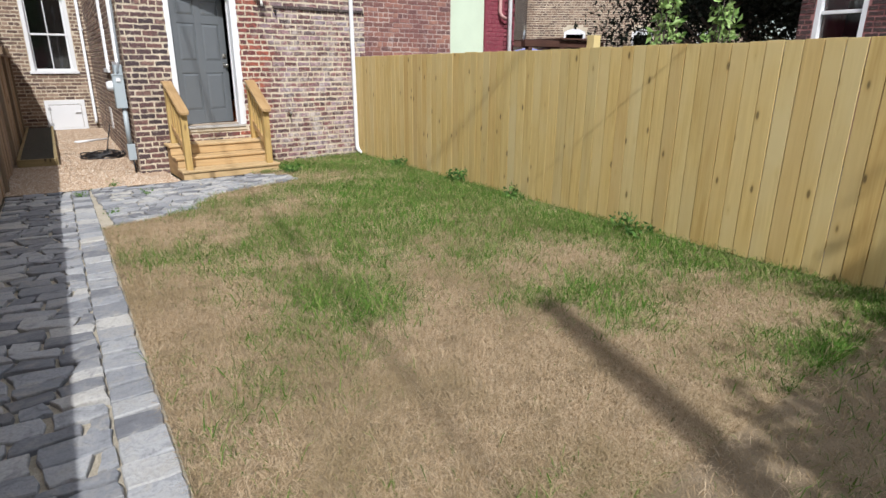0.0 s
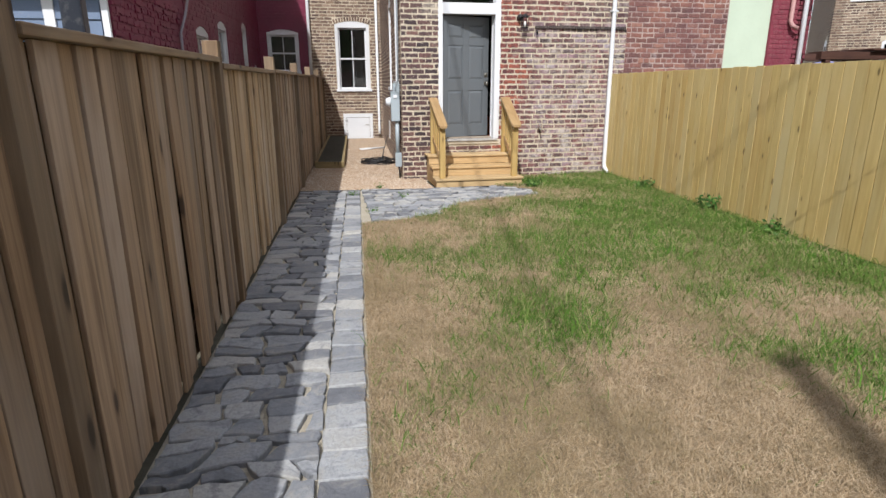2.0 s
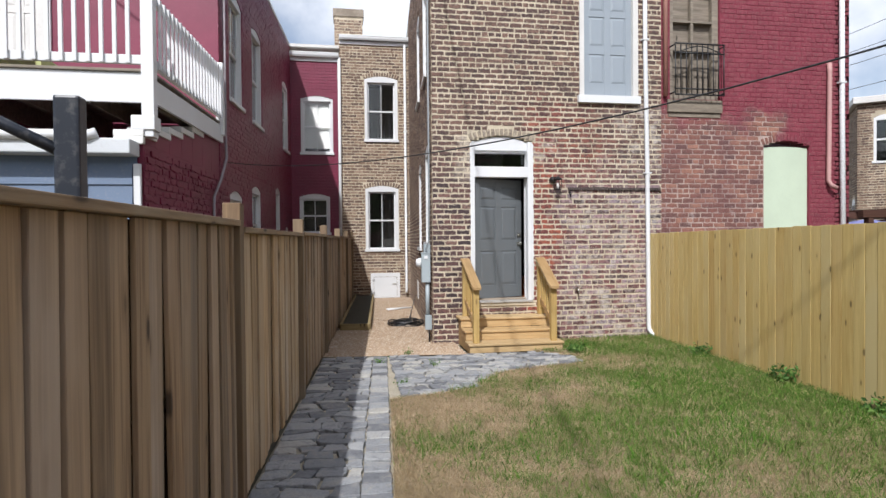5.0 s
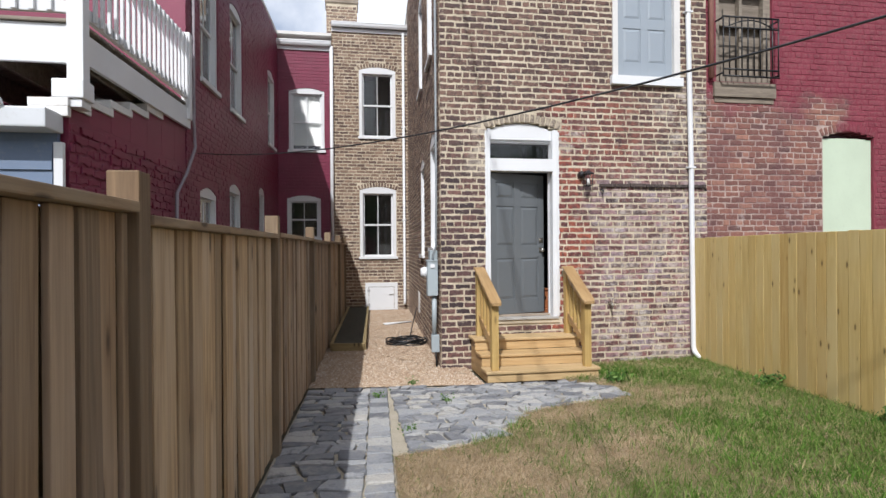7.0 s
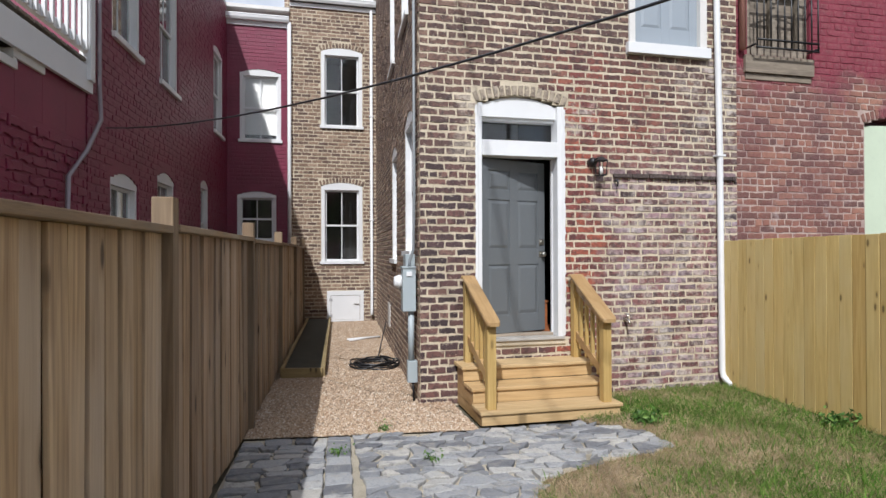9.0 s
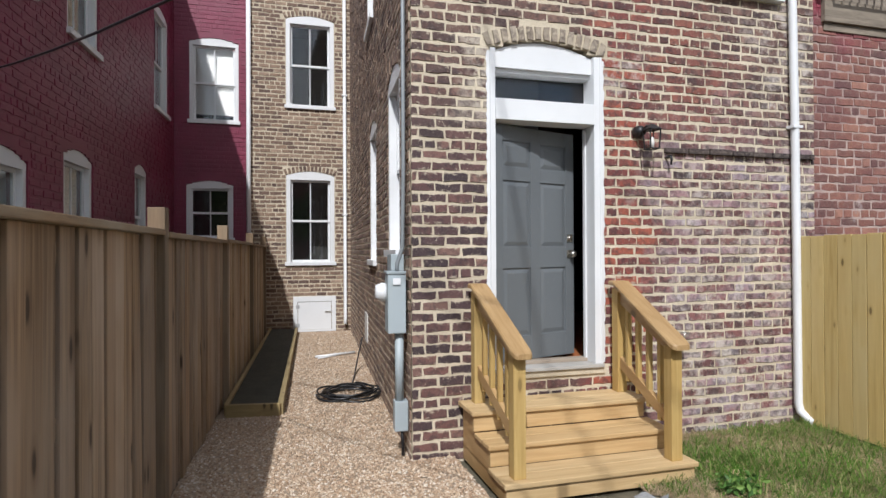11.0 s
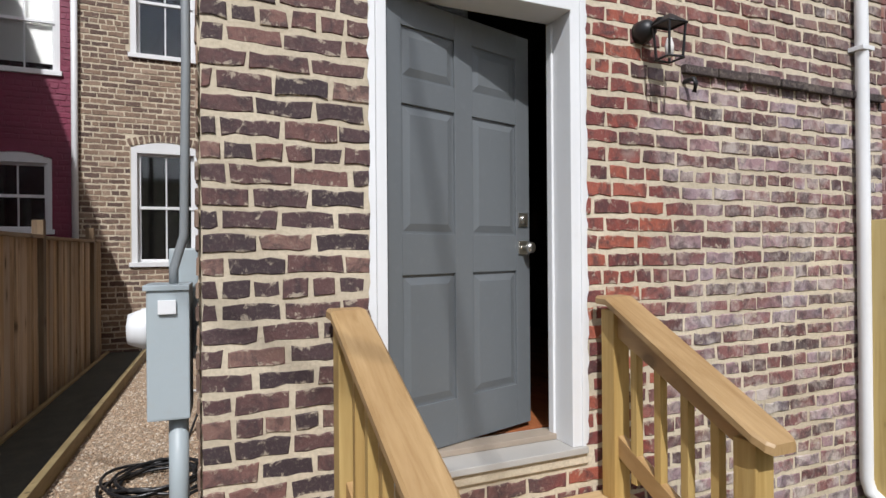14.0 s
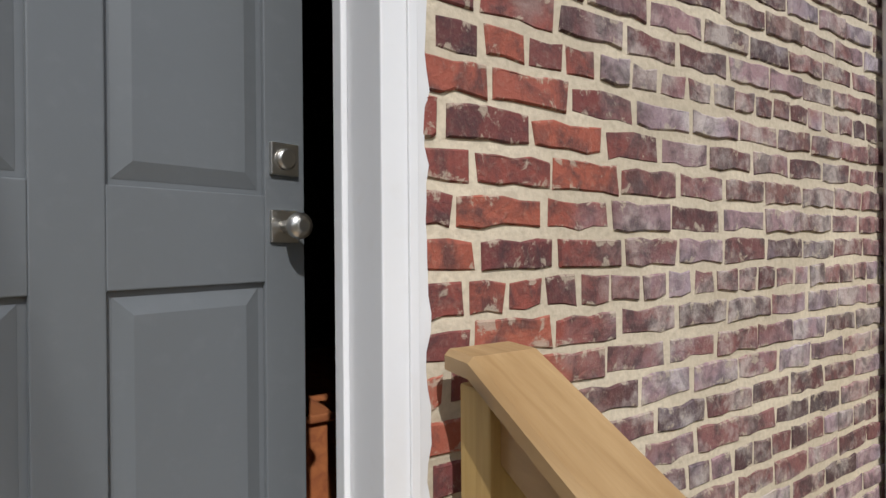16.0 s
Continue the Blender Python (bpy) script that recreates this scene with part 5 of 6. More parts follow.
shed = thing("shed", "blue clapboard shed with white trim and pale roof edge", "shed")
SY = 7.36
for k in range(11):
    b = bmesh.new()
    z = 0.2 + 0.22 * k
    beam(b, (-7.5, SY + 0.012, z + 0.11), (-2.16, SY + 0.012, z + 0.11), 0.02, 0.232, up=(0, 0.09, 1))
    part("clapboard", b, M_BLUE, shed)
b = bmesh.new()
box(b, -7.5, -2.13, SY + 0.03, 7.44, 0.0, 2.75)
part("wall", b, M_BLUE, shed)
for x in (-2.14, -2.72, -4.3):
    b = bmesh.new()
    box(b, x, x + (0.07 if x > -2.5 else 0.11), SY - 0.02, SY + 0.03, 0.1, 2.62, None, 0.004)
    part("trim_board", b, M_WHITE, shed)
b = bmesh.new()
box(b, -4.2, -2.73, SY - 0.025, SY + 0.028, 1.85, 1.99, None, 0.004)
part("window_head", b, M_WHITE, shed)
b = bmesh.new()
box(b, -4.2, -2.8, SY - 0.005, SY + 0.028, 1.0, 1.85)
part("pane", b, M_GLASS, shed)
b = bmesh.new()
beam(b, (-8.0, SY - 0.08, 2.78), (-2.10, SY - 0.08, 2.78), 0.30, 0.16, bevel=0.015)
part("eave", b, paint("grey_white_fascia", (0.62, 0.64, 0.66), 0.5), shed)
b = bmesh.new()
tube(b, [(-8.0, SY - 0.24, 2.88), (-2.5, SY - 0.24, 2.88), (-2.42, SY - 0.22, 2.91)], 0.055, 10)
part("gutter", b, M_WHITE, shed)

stand = thing("umbrella_stand", "dark navy metal post with a bent arm", "metal stand")
b = bmesh.new()
box(b, -1.02, -0.92, 3.22, 3.30, gz(3.2) - 0.05, 2.37, None, 0.012)
part("post", b, paint("navy_metal", (0.018, 0.022, 0.032), 0.35), stand)
b = bmesh.new()
tube(b, [(-0.98, 3.25, 2.13), (-1.25, 3.22, 2.27), (-1.33, 3.21, 2.30), (-1.5, 3.2, 2.315), (-3.4, 3.1, 2.33)], 0.026, 10)
part("arm", b, bpy.data.materials["navy_metal"], stand)
b = bmesh.new()
box(b, -3.50, -3.34, 3.02, 3.18, gz(3.2) - 0.05, 2.36, None, 0.012)
part("post", b, bpy.data.materials["navy_metal"], stand)

# ---------------------------------------------------------------- beyond the new fence
M_SHOOT = island_mat("light_leaf", [(0.0, (0.10, 0.19, 0.04)), (1.0, (0.30, 0.42, 0.14))], 0.5)


def plain_house(name, x0, x1, y0, y1, h, mat_b, label, wins_front, wins_side, arched=True, mortar=M_MORTAR):
    root = thing(name, label, "house")
    wf, ws = wall_frame(x0, y0, 0), wall_frame(x0, y1, -90)
    for M, ln, wins in ((wf, x1 - x0, wins_front), (ws, y1 - y0, wins_side)):
        b = bmesh.new()
        wall_body(b, M, 0, ln, 0, h, wins)
        w = part("wall", b, mortar, root)
        bricks_stuff("bricks", M, lay(0, ln, 1.4, h, wins, 41), mat_b, w, 0.008)
        for o in wins:
            u0, u1, v0, v1, rise = o
            b = bmesh.new()
            put_box(b, M, u0, u0 + 0.08, v0, v1, -0.15, 0.0)
            put_box(b, M, u1 - 0.08, u1, v0, v1, -0.15, 0.0)
            arch_head(b, M, u0, u1, v1 - 0.08, v1 - 0.002, rise, -0.15, 0.001)
            put_box(b, M, u0 + 0.08, u1 - 0.08, (v0 + v1) / 2 - 0.03, (v0 + v1) / 2 + 0.03, -0.15, -0.03)
            put_box(b, M, u0 - 0.05, u1 + 0.05, v0 - 0.07, v0, -0.1, 0.05)
            fr = part("window", b, M_WHITE, root)
            b = bmesh.new()
            put_box(b, M, u0 + 0.07, u1 - 0.07, v0, v1, -0.14, -0.135, 0)
            part("pane", b, M_GLASS, fr)
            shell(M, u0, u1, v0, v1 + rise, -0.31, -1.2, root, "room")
    b = bmesh.new()
    box(b, x0 - 0.15, x1 + 0.1, y0 - 0.2, y1 + 0.1, h, h + 0.22, None, 0.02)
    part("roof", b, M_WHITE_OLD, root, "pale cornice and flat roof")
    b = bmesh.new()
    box(b, x1 - 0.3, x1, y0 + 0.31, y1, 0, h)
    box(b, x0 + 0.31, x1 - 0.31, y1 - 0.3, y1, 0, h)
    part("rear_wall", b, mortar, root)
    return root


far_house = plain_house("brick_house", 17.2, 26.0, 17.8, 24.8, 6.25, M_TAN, "distant tan brick house with arched windows", [(0.45, 1.3, 4.3, 5.75, 0.12), (4.2, 5.05, 4.3, 5.75, 0.12), (1.5, 2.35, 1.6, 2.95, 0.14), (4.2, 5.05, 1.6, 2.95, 0.14), (6.8, 7.65, 1.6, 2.95, 0.14)], [(5.9, 6.6, 1.6, 2.95, 0.14)])
far_house.matrix_world = Matrix.Translation((17.2, 17.8, 0)) @ Matrix.Rotation(radians(-37), 4, "Z") @ Matrix.Translation((-17.2, -17.8, 0))
# tree shade on this house is painted into the brick colour
plain_house("red_brick_house", 11.8, 16.5, 0.6, 5.2, 6.0, M_BRICK_SHADE, "red brick house, tree shade in its brick colour, white sash windows", [], [(0.25, 1.05, 2.05, 3.2, 0.0), (2.3, 2.75, 2.0, 2.9, 0.0)], mortar=M_MORTAR_RED)
lean = thing("garden_shelter", "brown timber garden shelter roof on posts", "shelter")
brown = wood("brown_stained_wood", (0.10, 0.045, 0.03), (0.05, 0.022, 0.016), (2, 20, 20), knots=0.2)
for nm, q in (("front_beam", (10.6, 13.6, 11.0, 11.14, 2.16, 2.32)), ("rear_beam", (10.6, 13.6, 12.4, 12.54, 2.18, 2.34)), ("roof_board", (11.8, 13.7, 10.9, 12.7, 2.345, 2.385)), ("cross_beam", (11.9, 12.05, 11.0, 12.5, 2.05, 2.15))):
    b = bmesh.new()
    box(b, *q, None, 0.008)
    part(nm, b, brown, lean)
for x, y in ((10.8, 11.07), (13.4, 11.07), (10.8, 12.47), (13.4, 12.47)):
    b = bmesh.new()
    box(b, x - 0.06, x + 0.06, y - 0.06, y + 0.06, 0.0, 2.16)
    part("post", b, brown, lean)
tarp = thing("tarpaulin", "faded blue tarpaulin draped over a frame", "tarpaulin")
b = bmesh.new()
g = [[b.verts.new((10.9 + 0.22 * i, 11.5 + 0.2 * j, 2.12 + 0.05 * math.sin(i * 1.3) * math.cos(j * 1.1) - 0.02 * (i - 4) ** 2)) for i in range(9)] for j in range(5)]
for j in range(4):
    for i in range(8):
        b.faces.new((g[j][i], g[j][i + 1], g[j + 1][i + 1], g[j + 1][i]))
part("sheet", b, paint("faded_blue_cloth", (0.25, 0.27, 0.55), 0.7), tarp)


def leaves(name, centres, n, size, mat, parent, seed, spread):
    """Many small folded leaves scattered in clumps."""
    r = np.random.RandomState(seed)
    c = np.array(centres)[r.randint(0, len(centres), n)]
    p = c + r.normal(0, 1, (n, 3)) * np.array(spread)
    d = r.normal(0, 1, (n, 3))
    d /= np.linalg.norm(d, axis=1)[:, None]
    e = np.cross(d, r.normal(0, 1, (n, 3)))
    e /= np.linalg.norm(e, axis=1)[:, None]
    s = (size * r.uniform(0.6, 1.3, n))[:, None]
    nn = np.cross(d, e) * s * 0.12
    v = np.stack([p, p + d * s * 0.5 + e * s * 0.27 + nn, p + d * s, p + d * s * 0.5 - e * s * 0.27 + nn], 1).reshape(-1, 3)
    f = np.arange(4 * n).reshape(-1, 4)
    fs = np.concatenate([f[:, [0, 1, 2]], f[:, [0, 2, 3]]])
    ob = from_lists(name, v.tolist(), fs.tolist(), mat)
    ob.parent = parent
    ob["kind"] = "stuff"
    return ob


def tree(name, label, x, y, h, r, mat, seed, n=5000, leaf=0.16, trunk=0.16):
    root = thing(name, label, "tree")
    rr = random.Random(seed)
    b = bmesh.new()
    z0 = gz(y) - 0.05
    pts = [(x + 0.12 * math.sin(k), y + 0.1 * math.cos(k * 1.7), z0 + h * 0.75 * k / 6) for k in range(7)]
    tube(b, pts, [trunk * (1 - 0.12 * k) for k in range(7)], 9)
    part("trunk", b, M_BARK, root)
    tips = []
    for k in range(14):
        a, zt = rr.uniform(0, 6.28), rr.uniform(0.35, 0.75)
        base = Vector((x, y, z0 + h * zt * 0.9))
        tip = base + Vector((math.cos(a) * r * rr.uniform(0.5, 1.0), math.sin(a) * r * rr.uniform(0.5, 1.0), h * rr.uniform(0.08, 0.3)))
        b = bmesh.new()
        midp = (base + tip) / 2 + Vector((0, 0, 0.15))
        tube(b, [base, midp, tip], [trunk * 0.35, trunk * 0.22, 0.015], 6)
        part("limb", b, M_BARK, root)
        tips += [tip, midp + Vector((rr.uniform(-0.4, 0.4), rr.uniform(-0.4, 0.4), rr.uniform(-0.1, 0.4)))]
    leaves("crown", [tuple(t) for t in tips], n, leaf, mat, root, seed, (r * 0.2, r * 0.2, h * 0.06))
    return root


# these three crowns carry their shade in the leaf colour
tree("tree", "leafy tree behind the new fence, shade in its leaf colour", 14.5, 8.3, 6.0, 2.4, M_LEAF_SHADE, 3, 14000, 0.13)
tree("tree", "leafy tree in the next garden, shade in its leaf colour", 18.5, 9.5, 7.0, 3.0, M_LEAF_SHADE, 4, 14000, 0.15)
tree("tree", "leafy tree beside the red brick house, shade in its leaf colour", 16.5, 7.0, 5.5, 2.6, M_LEAF_SHADE, 8, 14000, 0.14)
for k, (x, y, h) in enumerate(((5.6, 3.80, 2.75), (5.78, 3.33, 2.45))):
    root = thing("shrub", "tall light green leafy shoots behind the fence", "shrub", "", "shoots behind the fence")
    cs = []
    rr = random.Random(50 + k)
    for s2 in range(5):
        b = bmesh.new()
        tx, ty, hh = x + rr.uniform(-0.18, 0.18), y + rr.uniform(-0.22, 0.22), h * rr.uniform(0.78, 1.05)
        tube(b, [(x, y, gz(y) - 0.05), ((x + tx) / 2, (y + ty) / 2, hh * 0.5), (tx, ty, hh)], [0.014, 0.010, 0.003], 6)
        part("stem", b, M_BARK, root)
        cs += [(x + (tx - x) * q, y + (ty - y) * q, hh * q) for q in np.linspace(0.55, 1.0, 9)]
    leaves("foliage", cs, 420, 0.085, M_SHOOT, root, 60 + k, (0.04, 0.04, 0.04))
car = thing("white_van", "white van parked beyond the gardens", "van")
b = bmesh.new()
box(b, 12.9, 14.6, 5.7, 6.6, 0.5, 2.15, None, 0.12)
part("body", b, M_WHITE, car)
b = bmesh.new()
box(b, 12.88, 12.895, 5.85, 6.45, 1.6, 2.0, None, 0.01)
part("windscreen", b, M_GLASS, car)
for x in (13.2, 14.3):
    b = bmesh.new()
    tube(b, [(x, 5.68, 0.38), (x, 5.72, 0.38), (x, 5.88, 0.38), (x, 5.9, 0.38)], [0.22, 0.32, 0.32, 0.22], 18)
    part("wheel", b, M_RUBBER, car)

# unseen back-lane houses and trees behind the walker, added to darken window reflections
plain_house("brick_house", -9.0, 1.0, -24.0, -16.0, 6.5, M_TAN, "unseen brick house added across the back lane", [], [])
plain_house("brick_house", 1.2, 12.0, -25.0, -16.5, 7.2, M_NEIGH, "unseen dark red brick house added across the back lane", [], [], mortar=M_MORTAR_RED)
tree("tree", "unseen leafy tree added by the back lane", -5.0, -10.0, 7.5, 2.8, M_LEAF, 21, 6000, 0.25)
tree("tree", "unseen leafy tree added by the lane fence", 7.5, -9.0, 7.0, 2.6, M_LEAF, 22, 6000, 0.25)

# ---------------------------------------------------------------- cables overhead


def cable(name, a, c, sag, r, label):
    b = bmesh.new()
    a, c = Vector(a), Vector(c)
    tube(b, [a.lerp(c, i / 24) - Vector((0, 0, sag * 4 * (i / 24) * (1 - i / 24))) for i in range(25)], r, 6)
    root = thing(name, label, "cable")
    part("wire", b, M_RUBBER, root)
    return root


pole = thing("utility_pole", "round weathered wooden utility pole", "utility pole")
b = bmesh.new()
tube(b, [(-0.53, -6.06, 0.1), (-0.53, -6.06, 4.5), (-0.53, -6.06, 9.2)], [0.15, 0.125, 0.10], 14)
part("shaft", b, M_BARK, pole)
# added out of view only to cast shade on the near lawn corner
tree("tree", "unseen leafy tree added to shade the lawn corner", 2.4, -3.72, 5.0, 1.3, M_LEAF, 12, 34000, 0.17)
cable("service_cable", (-1.877, 10.930, 3.120), (7.36, -2.37, 4.34), 0.94, 0.007, "black service cable strung across the yard")
for x, y, z0, z1 in ((1.62, 13.0, 8.42, 8.9), (-4.2, -20.0, 6.7, 8.93), (-6.96, 10.97, 7.43, 8.34)):
    mast = thing("roof_mast", "grey steel service mast on a flat roof", "mast")
    b = bmesh.new()
    tube(b, [(x, y, z0 - 0.01), (x, y, z1)], 0.03, 8)
    part("tube", b, M_METER, mast)
pole2 = thing("utility_pole", "tall weathered wooden utility pole by the lane", "utility pole")
b = bmesh.new()
tube(b, [(9.6, -9.4, 0.1), (9.6, -9.4, 4.5), (9.6, -9.4, 8.5)], [0.15, 0.125, 0.10], 14)
part("shaft", b, M_BARK, pole2)
cable("roof_wire", (1.62, 13.0, 8.86), (-4.2, -20.0, 8.9), 0.0, 0.016, "black power wire high above the yard")
cable("roof_wire", (-6.96, 10.97, 8.3), (9.6, -9.4, 8.3), 0.0, 0.016, "black power wire high above the yard")
cable("street_wire", (22.27, 26.76, 10.90), (19.06, 11.10, 9.89), 0.2, 0.012, "thin black wire against the sky")
cable("street_wire", (22.38, 26.90, 10.19), (19.30, 11.24, 9.05), 0.2, 0.012, "thin black wire against the sky")
cable("street_wire", (22.46, 26.99, 9.68), (19.42, 11.33, 8.54), 0.2, 0.012, "thin black wire against the sky")
cable("street_wire", (22.58, 27.15, 8.70), (19.68, 11.49, 7.51), 0.2, 0.012, "thin black wire against the sky")


# ---------------------------------------------------------------- planting on the ground
def blades(name, xy, h, w, lean, mat, seed, label, category):
    """Grass blades, two segments each, as one heap."""
    r = np.random.RandomState(seed)
    n = len(xy)
    z = np.array([gz(y) for y in xy[:, 1]])
    p = np.column_stack([xy, z - 0.004])
    a = r.uniform(0, 6.283, n)
    side = np.column_stack([np.cos(a), np.sin(a), np.zeros(n)]) * (w * r.uniform(0.6, 1.3, n))[:, None]
    b2 = r.uniform(0, 6.283, n)
    hh = h * r.uniform(0.55, 1.25, n)
    out = np.column_stack([np.cos(b2), np.sin(b2), np.zeros(n)]) * (hh * lean * r.uniform(0.3, 1.2, n))[:, None]
    up = np.column_stack([np.zeros(n), np.zeros(n), hh])
    m = p + out * 0.45 + up * 0.62
    t = p + out * 1.15 + up * np.clip(1.0 - 0.25 * lean, 0.35, 1)
    v = np.stack([p - side, p + side, m + side * 0.7, m - side * 0.7, t], 1).reshape(-1, 3)
    f = np.arange(5 * n).reshape(-1, 5)
    q = f[:, [0, 1, 2, 3]].tolist() + f[:, [3, 2, 4]].tolist()
    ob = from_lists(name, v.tolist(), q, mat)
    return tagged(ob, label, category, "", "stuff")


# patches of lush (positive) and bare (negative) lawn: x, y, radii, strength
GREENS = [(3.9, 6.0, 1.2, 1.6, 0.75), (1.75, 3.7, 0.6, 0.6, 0.6), (2.2, 5.2, 0.8, 0.9, 0.4), (3.8, 9.4, 0.9, 0.7, 0.5), (3.6, 1.0, 0.5, 0.55, 0.9),
          (3.2, 2.3, 0.45, 0.4, 0.5), (1.9, 1.9, 0.8, 0.9, -0.8), (3.3, 3.0, 0.45, 0.3, -0.5), (0.5, 3.5, 0.5, 2.4, -0.45), (1.2, 6.2, 0.7, 0.5, -0.45), (2.6, 8.0, 0.5, 0.4, -0.5), (2.5, 3.3, 0.4, 0.3, -0.45), (2.3, 6.3, 0.35, 0.3, -0.4), (0.8, 5.1, 0.4, 0.35, 0.35), (2.6, 2.75, 0.55, 0.4, 0.32), (3.4, 2.9, 0.5, 0.5, 0.25)]


def greenness(x, y):
    fx = FR0.x + (FR1.x - FR0.x) * (FR0.y - y) / (FR0.y - FR1.y)
    n = noise.noise(Vector((x * 0.9, y * 0.9, 3.1))) + 0.65 * noise.noise(Vector((x * 2.6, y * 2.6, 7.7))) + 0.55 * noise.noise(Vector((x * 6.5, y * 6.5, 1.7)))
    g = 0.75 * n + 0.22 * min(max((y - 2.2) / 1.3, 0.0), 1.0)
    g += 0.75 * math.exp(-((fx - x) / 0.7) ** 2)
    for cx, cy, rx, ry, k in GREENS:
        g += k * math.exp(-(((x - cx) / rx) ** 2 + ((y - cy) / ry) ** 2))
    return g


dry, green, tall = [], [], []
gr = random.Random(5)
x_lo, x_hi = 0.15, 5.4
N_DRY, N_GREEN = 330000, 130000
while len(dry) < N_DRY or len(green) < N_GREEN:
    x = gr.uniform(x_lo, x_hi)
    y = 1.0 + 9.0 * (gr.random() ** 1.35) if gr.random() < 0.94 else gr.uniform(-1.5, 1.0)
    if not inside(x, y, LAWN):
        continue
    g = greenness(x, y) + gr.gauss(0, 0.42)
    if g > 0.40:
        if len(green) < N_GREEN:
            green.append((x, y))
            if g > 0.75 and gr.random() < 0.4:
                tall.append((x, y))
    elif len(dry) < N_DRY:
        dry.append((x, y))
    if len(green) >= N_GREEN and g > 0.40 and len(dry) < N_DRY and gr.random() < 0.25:
        dry.append((x, y))
blades("dry_grass", np.array(dry), 0.042, 0.0014, 1.7, M_DRY, 1, "short dry straw-coloured grass", "grass")
blades("green_grass", np.array(green), 0.050, 0.0019, 1.3, M_GRASS, 2, "patchy short green grass", "grass")
blades("tall_grass", np.array(tall), 0.10, 0.0032, 1.0, M_GRASS, 3, "longer lush green grass along the fence", "grass")
for k, (x, y, sz) in enumerate(((0.55, 8.55, 0.05), (1.25, 8.2, 0.055), (0.75, 7.3, 0.045), (1.0, 9.1, 0.05), (5.02, 6.45, 0.16), (4.75, 3.35, 0.20), (5.1, 8.2, 0.12), (3.45, 8.75, 0.10), (4.95, 5.2, 0.11))):
    weed = thing("weed", "low broad-leaved green weed on the ground", "weed", "", "weeds in the yard")
    b = bmesh.new()
    for q in range(4):
        a = q * 1.6 + k
        tube(b, [(x, y, gz(y)), (x + 0.4 * sz * math.cos(a), y + 0.4 * sz * math.sin(a), gz(y) + sz)], 0.004, 5)
    part("stems", b, M_LEAF, weed)
    leaves("foliage", [(x + gr.uniform(-1, 1) * sz, y + gr.uniform(-1, 1) * sz, gz(y) + gr.uniform(0.15, 1.1) * sz) for q in range(14)], 60 if sz < 0.08 else 170, 0.03 if sz < 0.08 else 0.055, M_LEAF, weed, 80 + k, (0.03, 0.03, 0.025))


def pebbles(n, seed):
    r = np.random.RandomState(seed)
    pts = []
    while len(pts) < n:
        x, y = r.uniform(-0.3, 1.95), 8.9 + 8.9 * r.random() ** 1.6
        if inside(x, y, GRAVEL) and not (x < lot(BU1, y)[0] and y > 11.66):
            pts.append((x, y))
    p = np.array(pts)
    s = r.uniform(0.006, 0.014, n)
    a = r.uniform(0, 6.283, n)
    z = np.array([gz(y) for y in p[:, 1]]) + 0.004 + r.uniform(0, 0.006, n)
    c = np.column_stack([p, z])
    ex = np.column_stack([np.cos(a), np.sin(a), r.uniform(-0.3, 0.3, n)]) * (s * 1.25)[:, None]
    ey = np.column_stack([-np.sin(a), np.cos(a), r.uniform(-0.3, 0.3, n)]) * (s * 0.9)[:, None]
    ez = np.column_stack([np.zeros(n), np.zeros(n), s * 0.75])
    v = np.stack([c + ex, c + ey, c - ex, c - ey, c + ez, c - ez], 1).reshape(-1, 3)
    f = np.arange(6 * n).reshape(-1, 6)
    tri = [f[:, [i, (i + 1) % 4, 4]] for i in range(4)]
    return tagged(from_lists("pebbles", v.tolist(), np.concatenate(tri).tolist(), M_PEBBLE), "loose tan pea gravel stones", "gravel", "", "stuff")


pebbles(30000, 9)

# ---------------------------------------------------------------- paving stones


def stone_shape(out, r, rise=0.016):
    """A hand-split paving stone: ragged outline, worn shoulder, tilted uneven top."""
    n = len(out)
    cx, cy = sum(p[0] for p in out) / n, sum(p[1] for p in out) / n
    t = rise + r.uniform(-0.007, 0.007)
    ax, ay = r.uniform(-0.06, 0.06), r.uniform(-0.06, 0.06)
    top = lambda x, y, k: t + ax * (x - cx) + ay * (y - cy) - k
    vs = [(x, y, -0.03) for x, y in out] + [(x, y, top(x, y, 0.006)) for x, y in out]
    vs += [(cx + (x - cx) * 0.955, cy + (y - cy) * 0.93, top(x, y, 0) + r.uniform(-0.002, 0.002)) for x, y in out] + [(cx, cy, t + r.uniform(-0.002, 0.006))]
    fs = [(lev + i, lev + (i + 1) % n, lev + n + (i + 1) % n, lev + n + i) for lev in (0, n) for i in range(n)]
    fs += [(2 * n + i, 2 * n + (i + 1) % n, 3 * n) for i in range(n)]
    return vs, fs


def outline(a, b, c, d, lo, hi, r, gap, jit):
    """A four-sided stone between two wavy course lines: a, b its lower corners along the course, d, c its upper ones."""
    low = [(a + (b - a) * t, lo(a + (b - a) * t) + gap) for t in (0.025, 0.35, 0.66, 0.975)]
    upp = [(d + (c - d) * t, hi(d + (c - d) * t) - gap) for t in (0.975, 0.64, 0.33, 0.025)]
    m0, m1 = (lo(b) + hi(c)) / 2, (lo(a) + hi(d)) / 2
    pts = low + [((b + c) / 2, m0)] + upp + [((a + d) / 2, m1)]
    cx, cy = sum(p[0] for p in pts) / 10, sum(p[1] for p in pts) / 10
    return [(x - math.copysign(gap, x - cx) + r.uniform(-jit, jit), y + r.uniform(-jit, jit)) for x, y in pts]


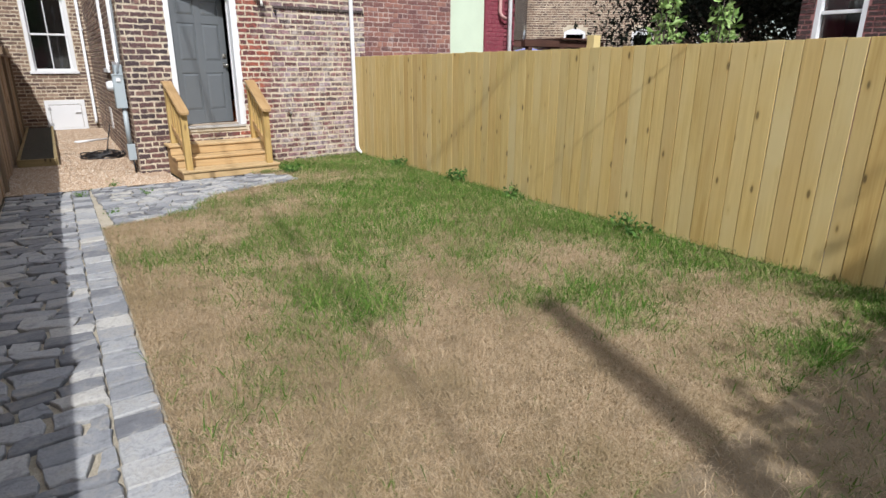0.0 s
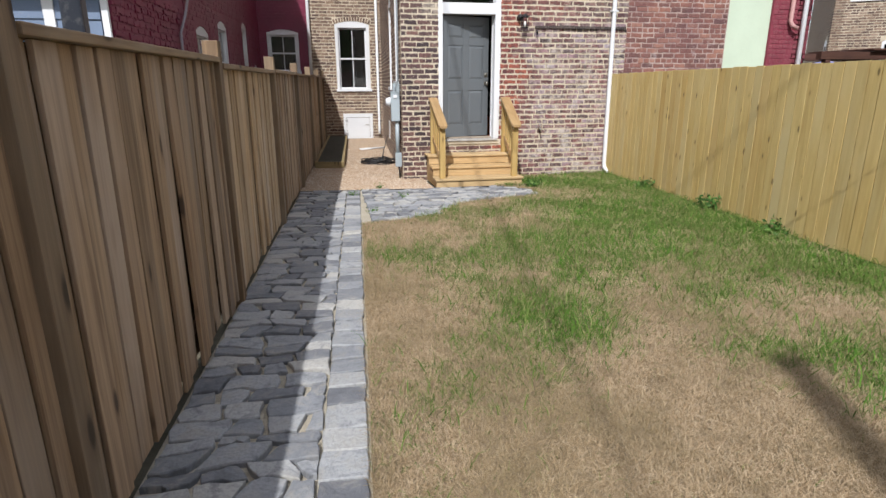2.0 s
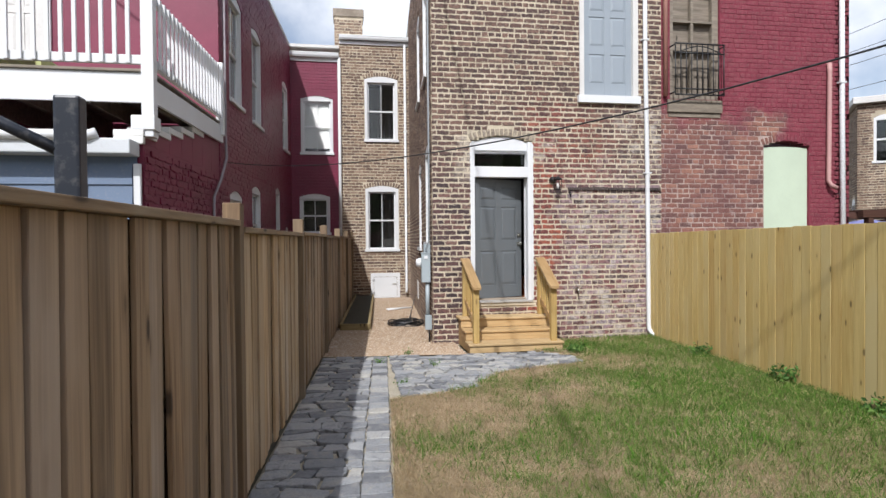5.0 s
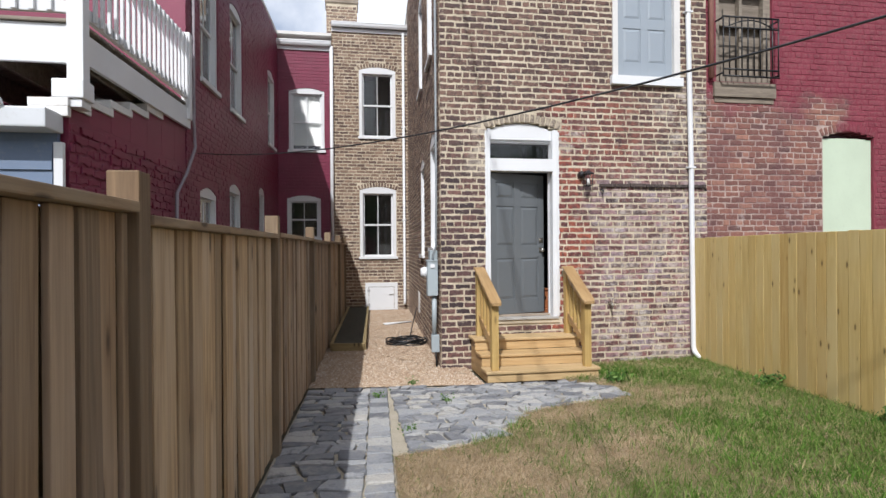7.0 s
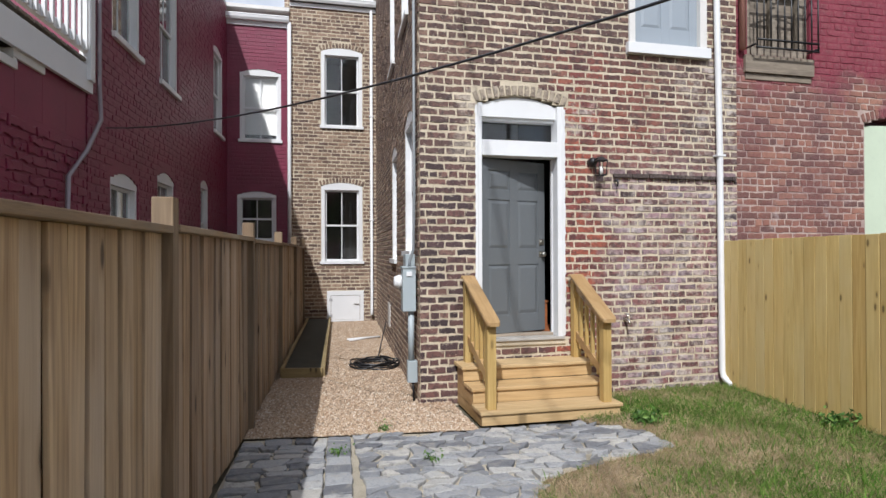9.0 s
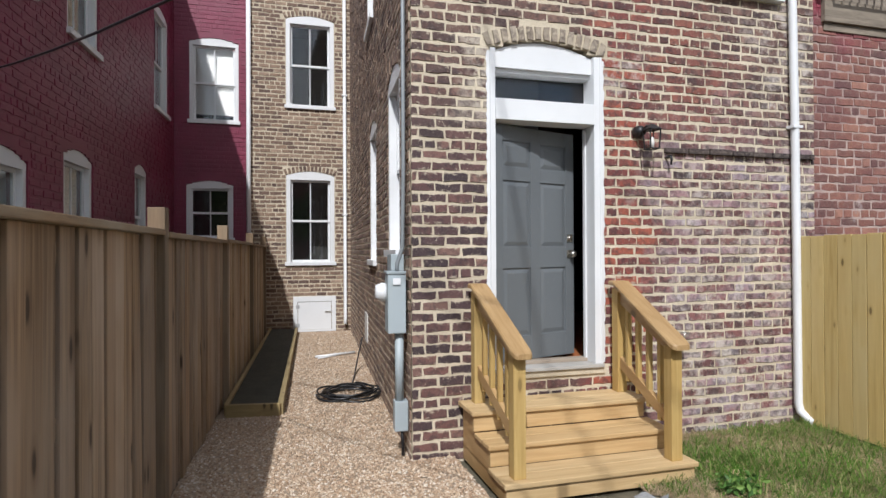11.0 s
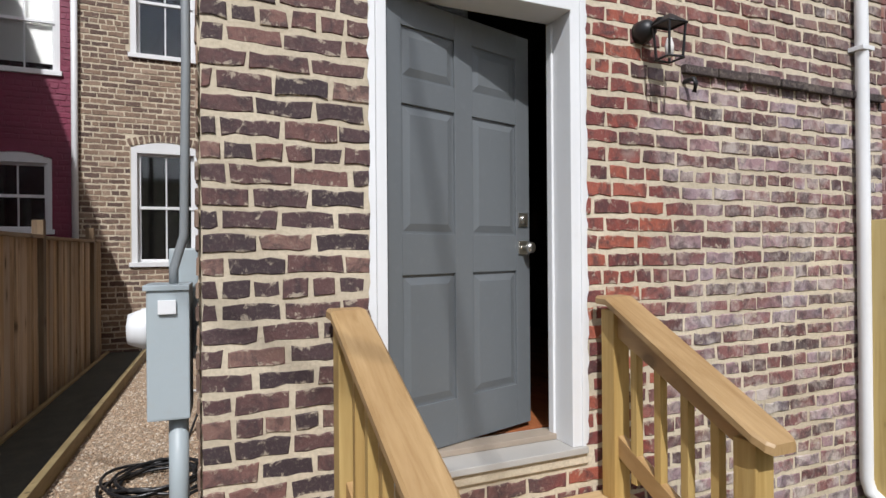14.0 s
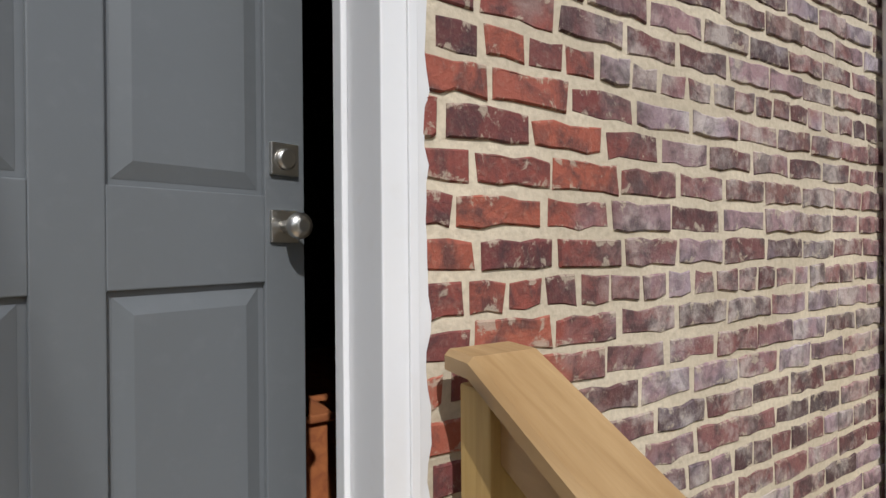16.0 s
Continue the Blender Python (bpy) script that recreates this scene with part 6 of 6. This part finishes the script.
def courses(v0, v1, u0, u1, h_lo, h_hi, w_lo, w_hi, wave, slant, gap, jit, r, keep=None):
    """Random courses of rough stones: wavy course lines, slanted end joints, joints of uneven width."""
    out, v, row = [], v0, 0
    while v < v1:
        h = r.uniform(h_lo, h_hi)
        top = min(v + h, v1)
        lo = lambda u, v=v, k=row: v + wave * noise.noise(Vector((u * 3.7, k * 5.3, 1.2))) * (v > v0)
        hi = lambda u, v=top, k=row + 1: v + wave * noise.noise(Vector((u * 3.7, k * 5.3, 1.2))) * (v < v1)
        u, s0 = u0, 0.0
        while u < u1 - 0.03:
            w = r.uniform(w_lo, w_hi)
            if u + w > u1 - w_lo * 0.6:
                w = u1 - u
            s1 = 0.0 if u + w >= u1 - 1e-6 else r.uniform(-slant, slant)
            if keep is None or keep(u + w / 2, v + h / 2):
                g = gap * r.uniform(0.5, 1.5)
                out.append(outline(u - s0, u + w - s1, u + w + s1, u + s0, lo, hi, r, g, jit))
            u, s0 = u + w, s1
        v, row = top, row + 1
        if v1 - v < h_lo * 0.5:
            break
    return out


sr = random.Random(77)
STONES = [(o, True) for o in courses(-3.4, 9.08, EDGE_U - 0.225, EDGE_U - 0.006, 0.15, 0.25, 0.3, 0.4, 0.0, 0.0, 0.008, 0.006, sr)]
STONES += [(o, True) for o in courses(-3.4, 9.06, FENCE_U + 0.01, EDGE_U - 0.212, 0.10, 0.18, 0.14, 0.32, 0.05, 0.035, 0.010, 0.011, sr)]
STONES += [(o, False) for o in courses(6.75, 9.03, 0.685, 3.3, 0.09, 0.165, 0.12, 0.25, 0.09, 0.05, 0.010, 0.012, sr, lambda x, y: inside(x, y, APRON) and inside(x - 0.04, y - 0.04, APRON) and not (x > 1.8 and y > 9.0))]
walk_path = thing("stone_paving", "path of rough blue grey stones in sand joints", "paving", "structure")
picked = {id(s2) for s2 in [s2 for s2 in STONES if s2[0][0][1] > 4.4][:300]}
vs, fs = [], []
for s2 in STONES:
    sv, sf = stone_shape(s2[0], sr)
    cx, cy = sum(p[0] for p in s2[0]) / 10, sum(p[1] for p in s2[0]) / 10
    place = (lambda p: (LOT @ Vector(p))) if s2[1] else (lambda p: Vector(p))
    c = place((cx, cy, 0))
    c.z = gz(c.y)
    local = [place(p) - Vector((c.x, c.y, 0)) for p in sv]
    if id(s2) in picked:
        me = bpy.data.meshes.new("stone")
        me.from_pydata([tuple(p) for p in local], [], sf)
        me.materials.append(M_STONE)
        ob = new("stone", me)
        ob.parent = walk_path
        ob.location = c
    else:
        o = len(vs)
        vs += [tuple(p + c) for p in local]
        fs += [tuple(i + o for i in f) for f in sf]
ob = from_lists("stones", vs, fs, M_STONES)
ob.parent = walk_path
ob["kind"] = "stuff"

# ---------------------------------------------------------------- single bricks of the walls


def single_bricks(M, places, mat, parent, depth, joint):
    for p, (u, v, L) in enumerate(places):
        r = random.Random(p % 23)
        sv, sf = brick_shape(L, COURSE - joint + r.uniform(-0.007, 0.005), depth, r)
        me = bpy.data.meshes.new("brick")
        me.from_pydata([tuple(M @ Vector((x, y, z)) - M.translation) for x, y, z in sv], [], sf)
        me.materials.append(mat)
        ob = new("brick", me)
        ob.parent = parent
        ob.location = M @ Vector((u, v, 0))


single_bricks(W_REAR, near, M_BRICK, wall_rear, 0.005, JOINT)
single_bricks(W_NEI, near_nei, M_NEIGH_ONE, wall_nei, 0.005, 0.016)
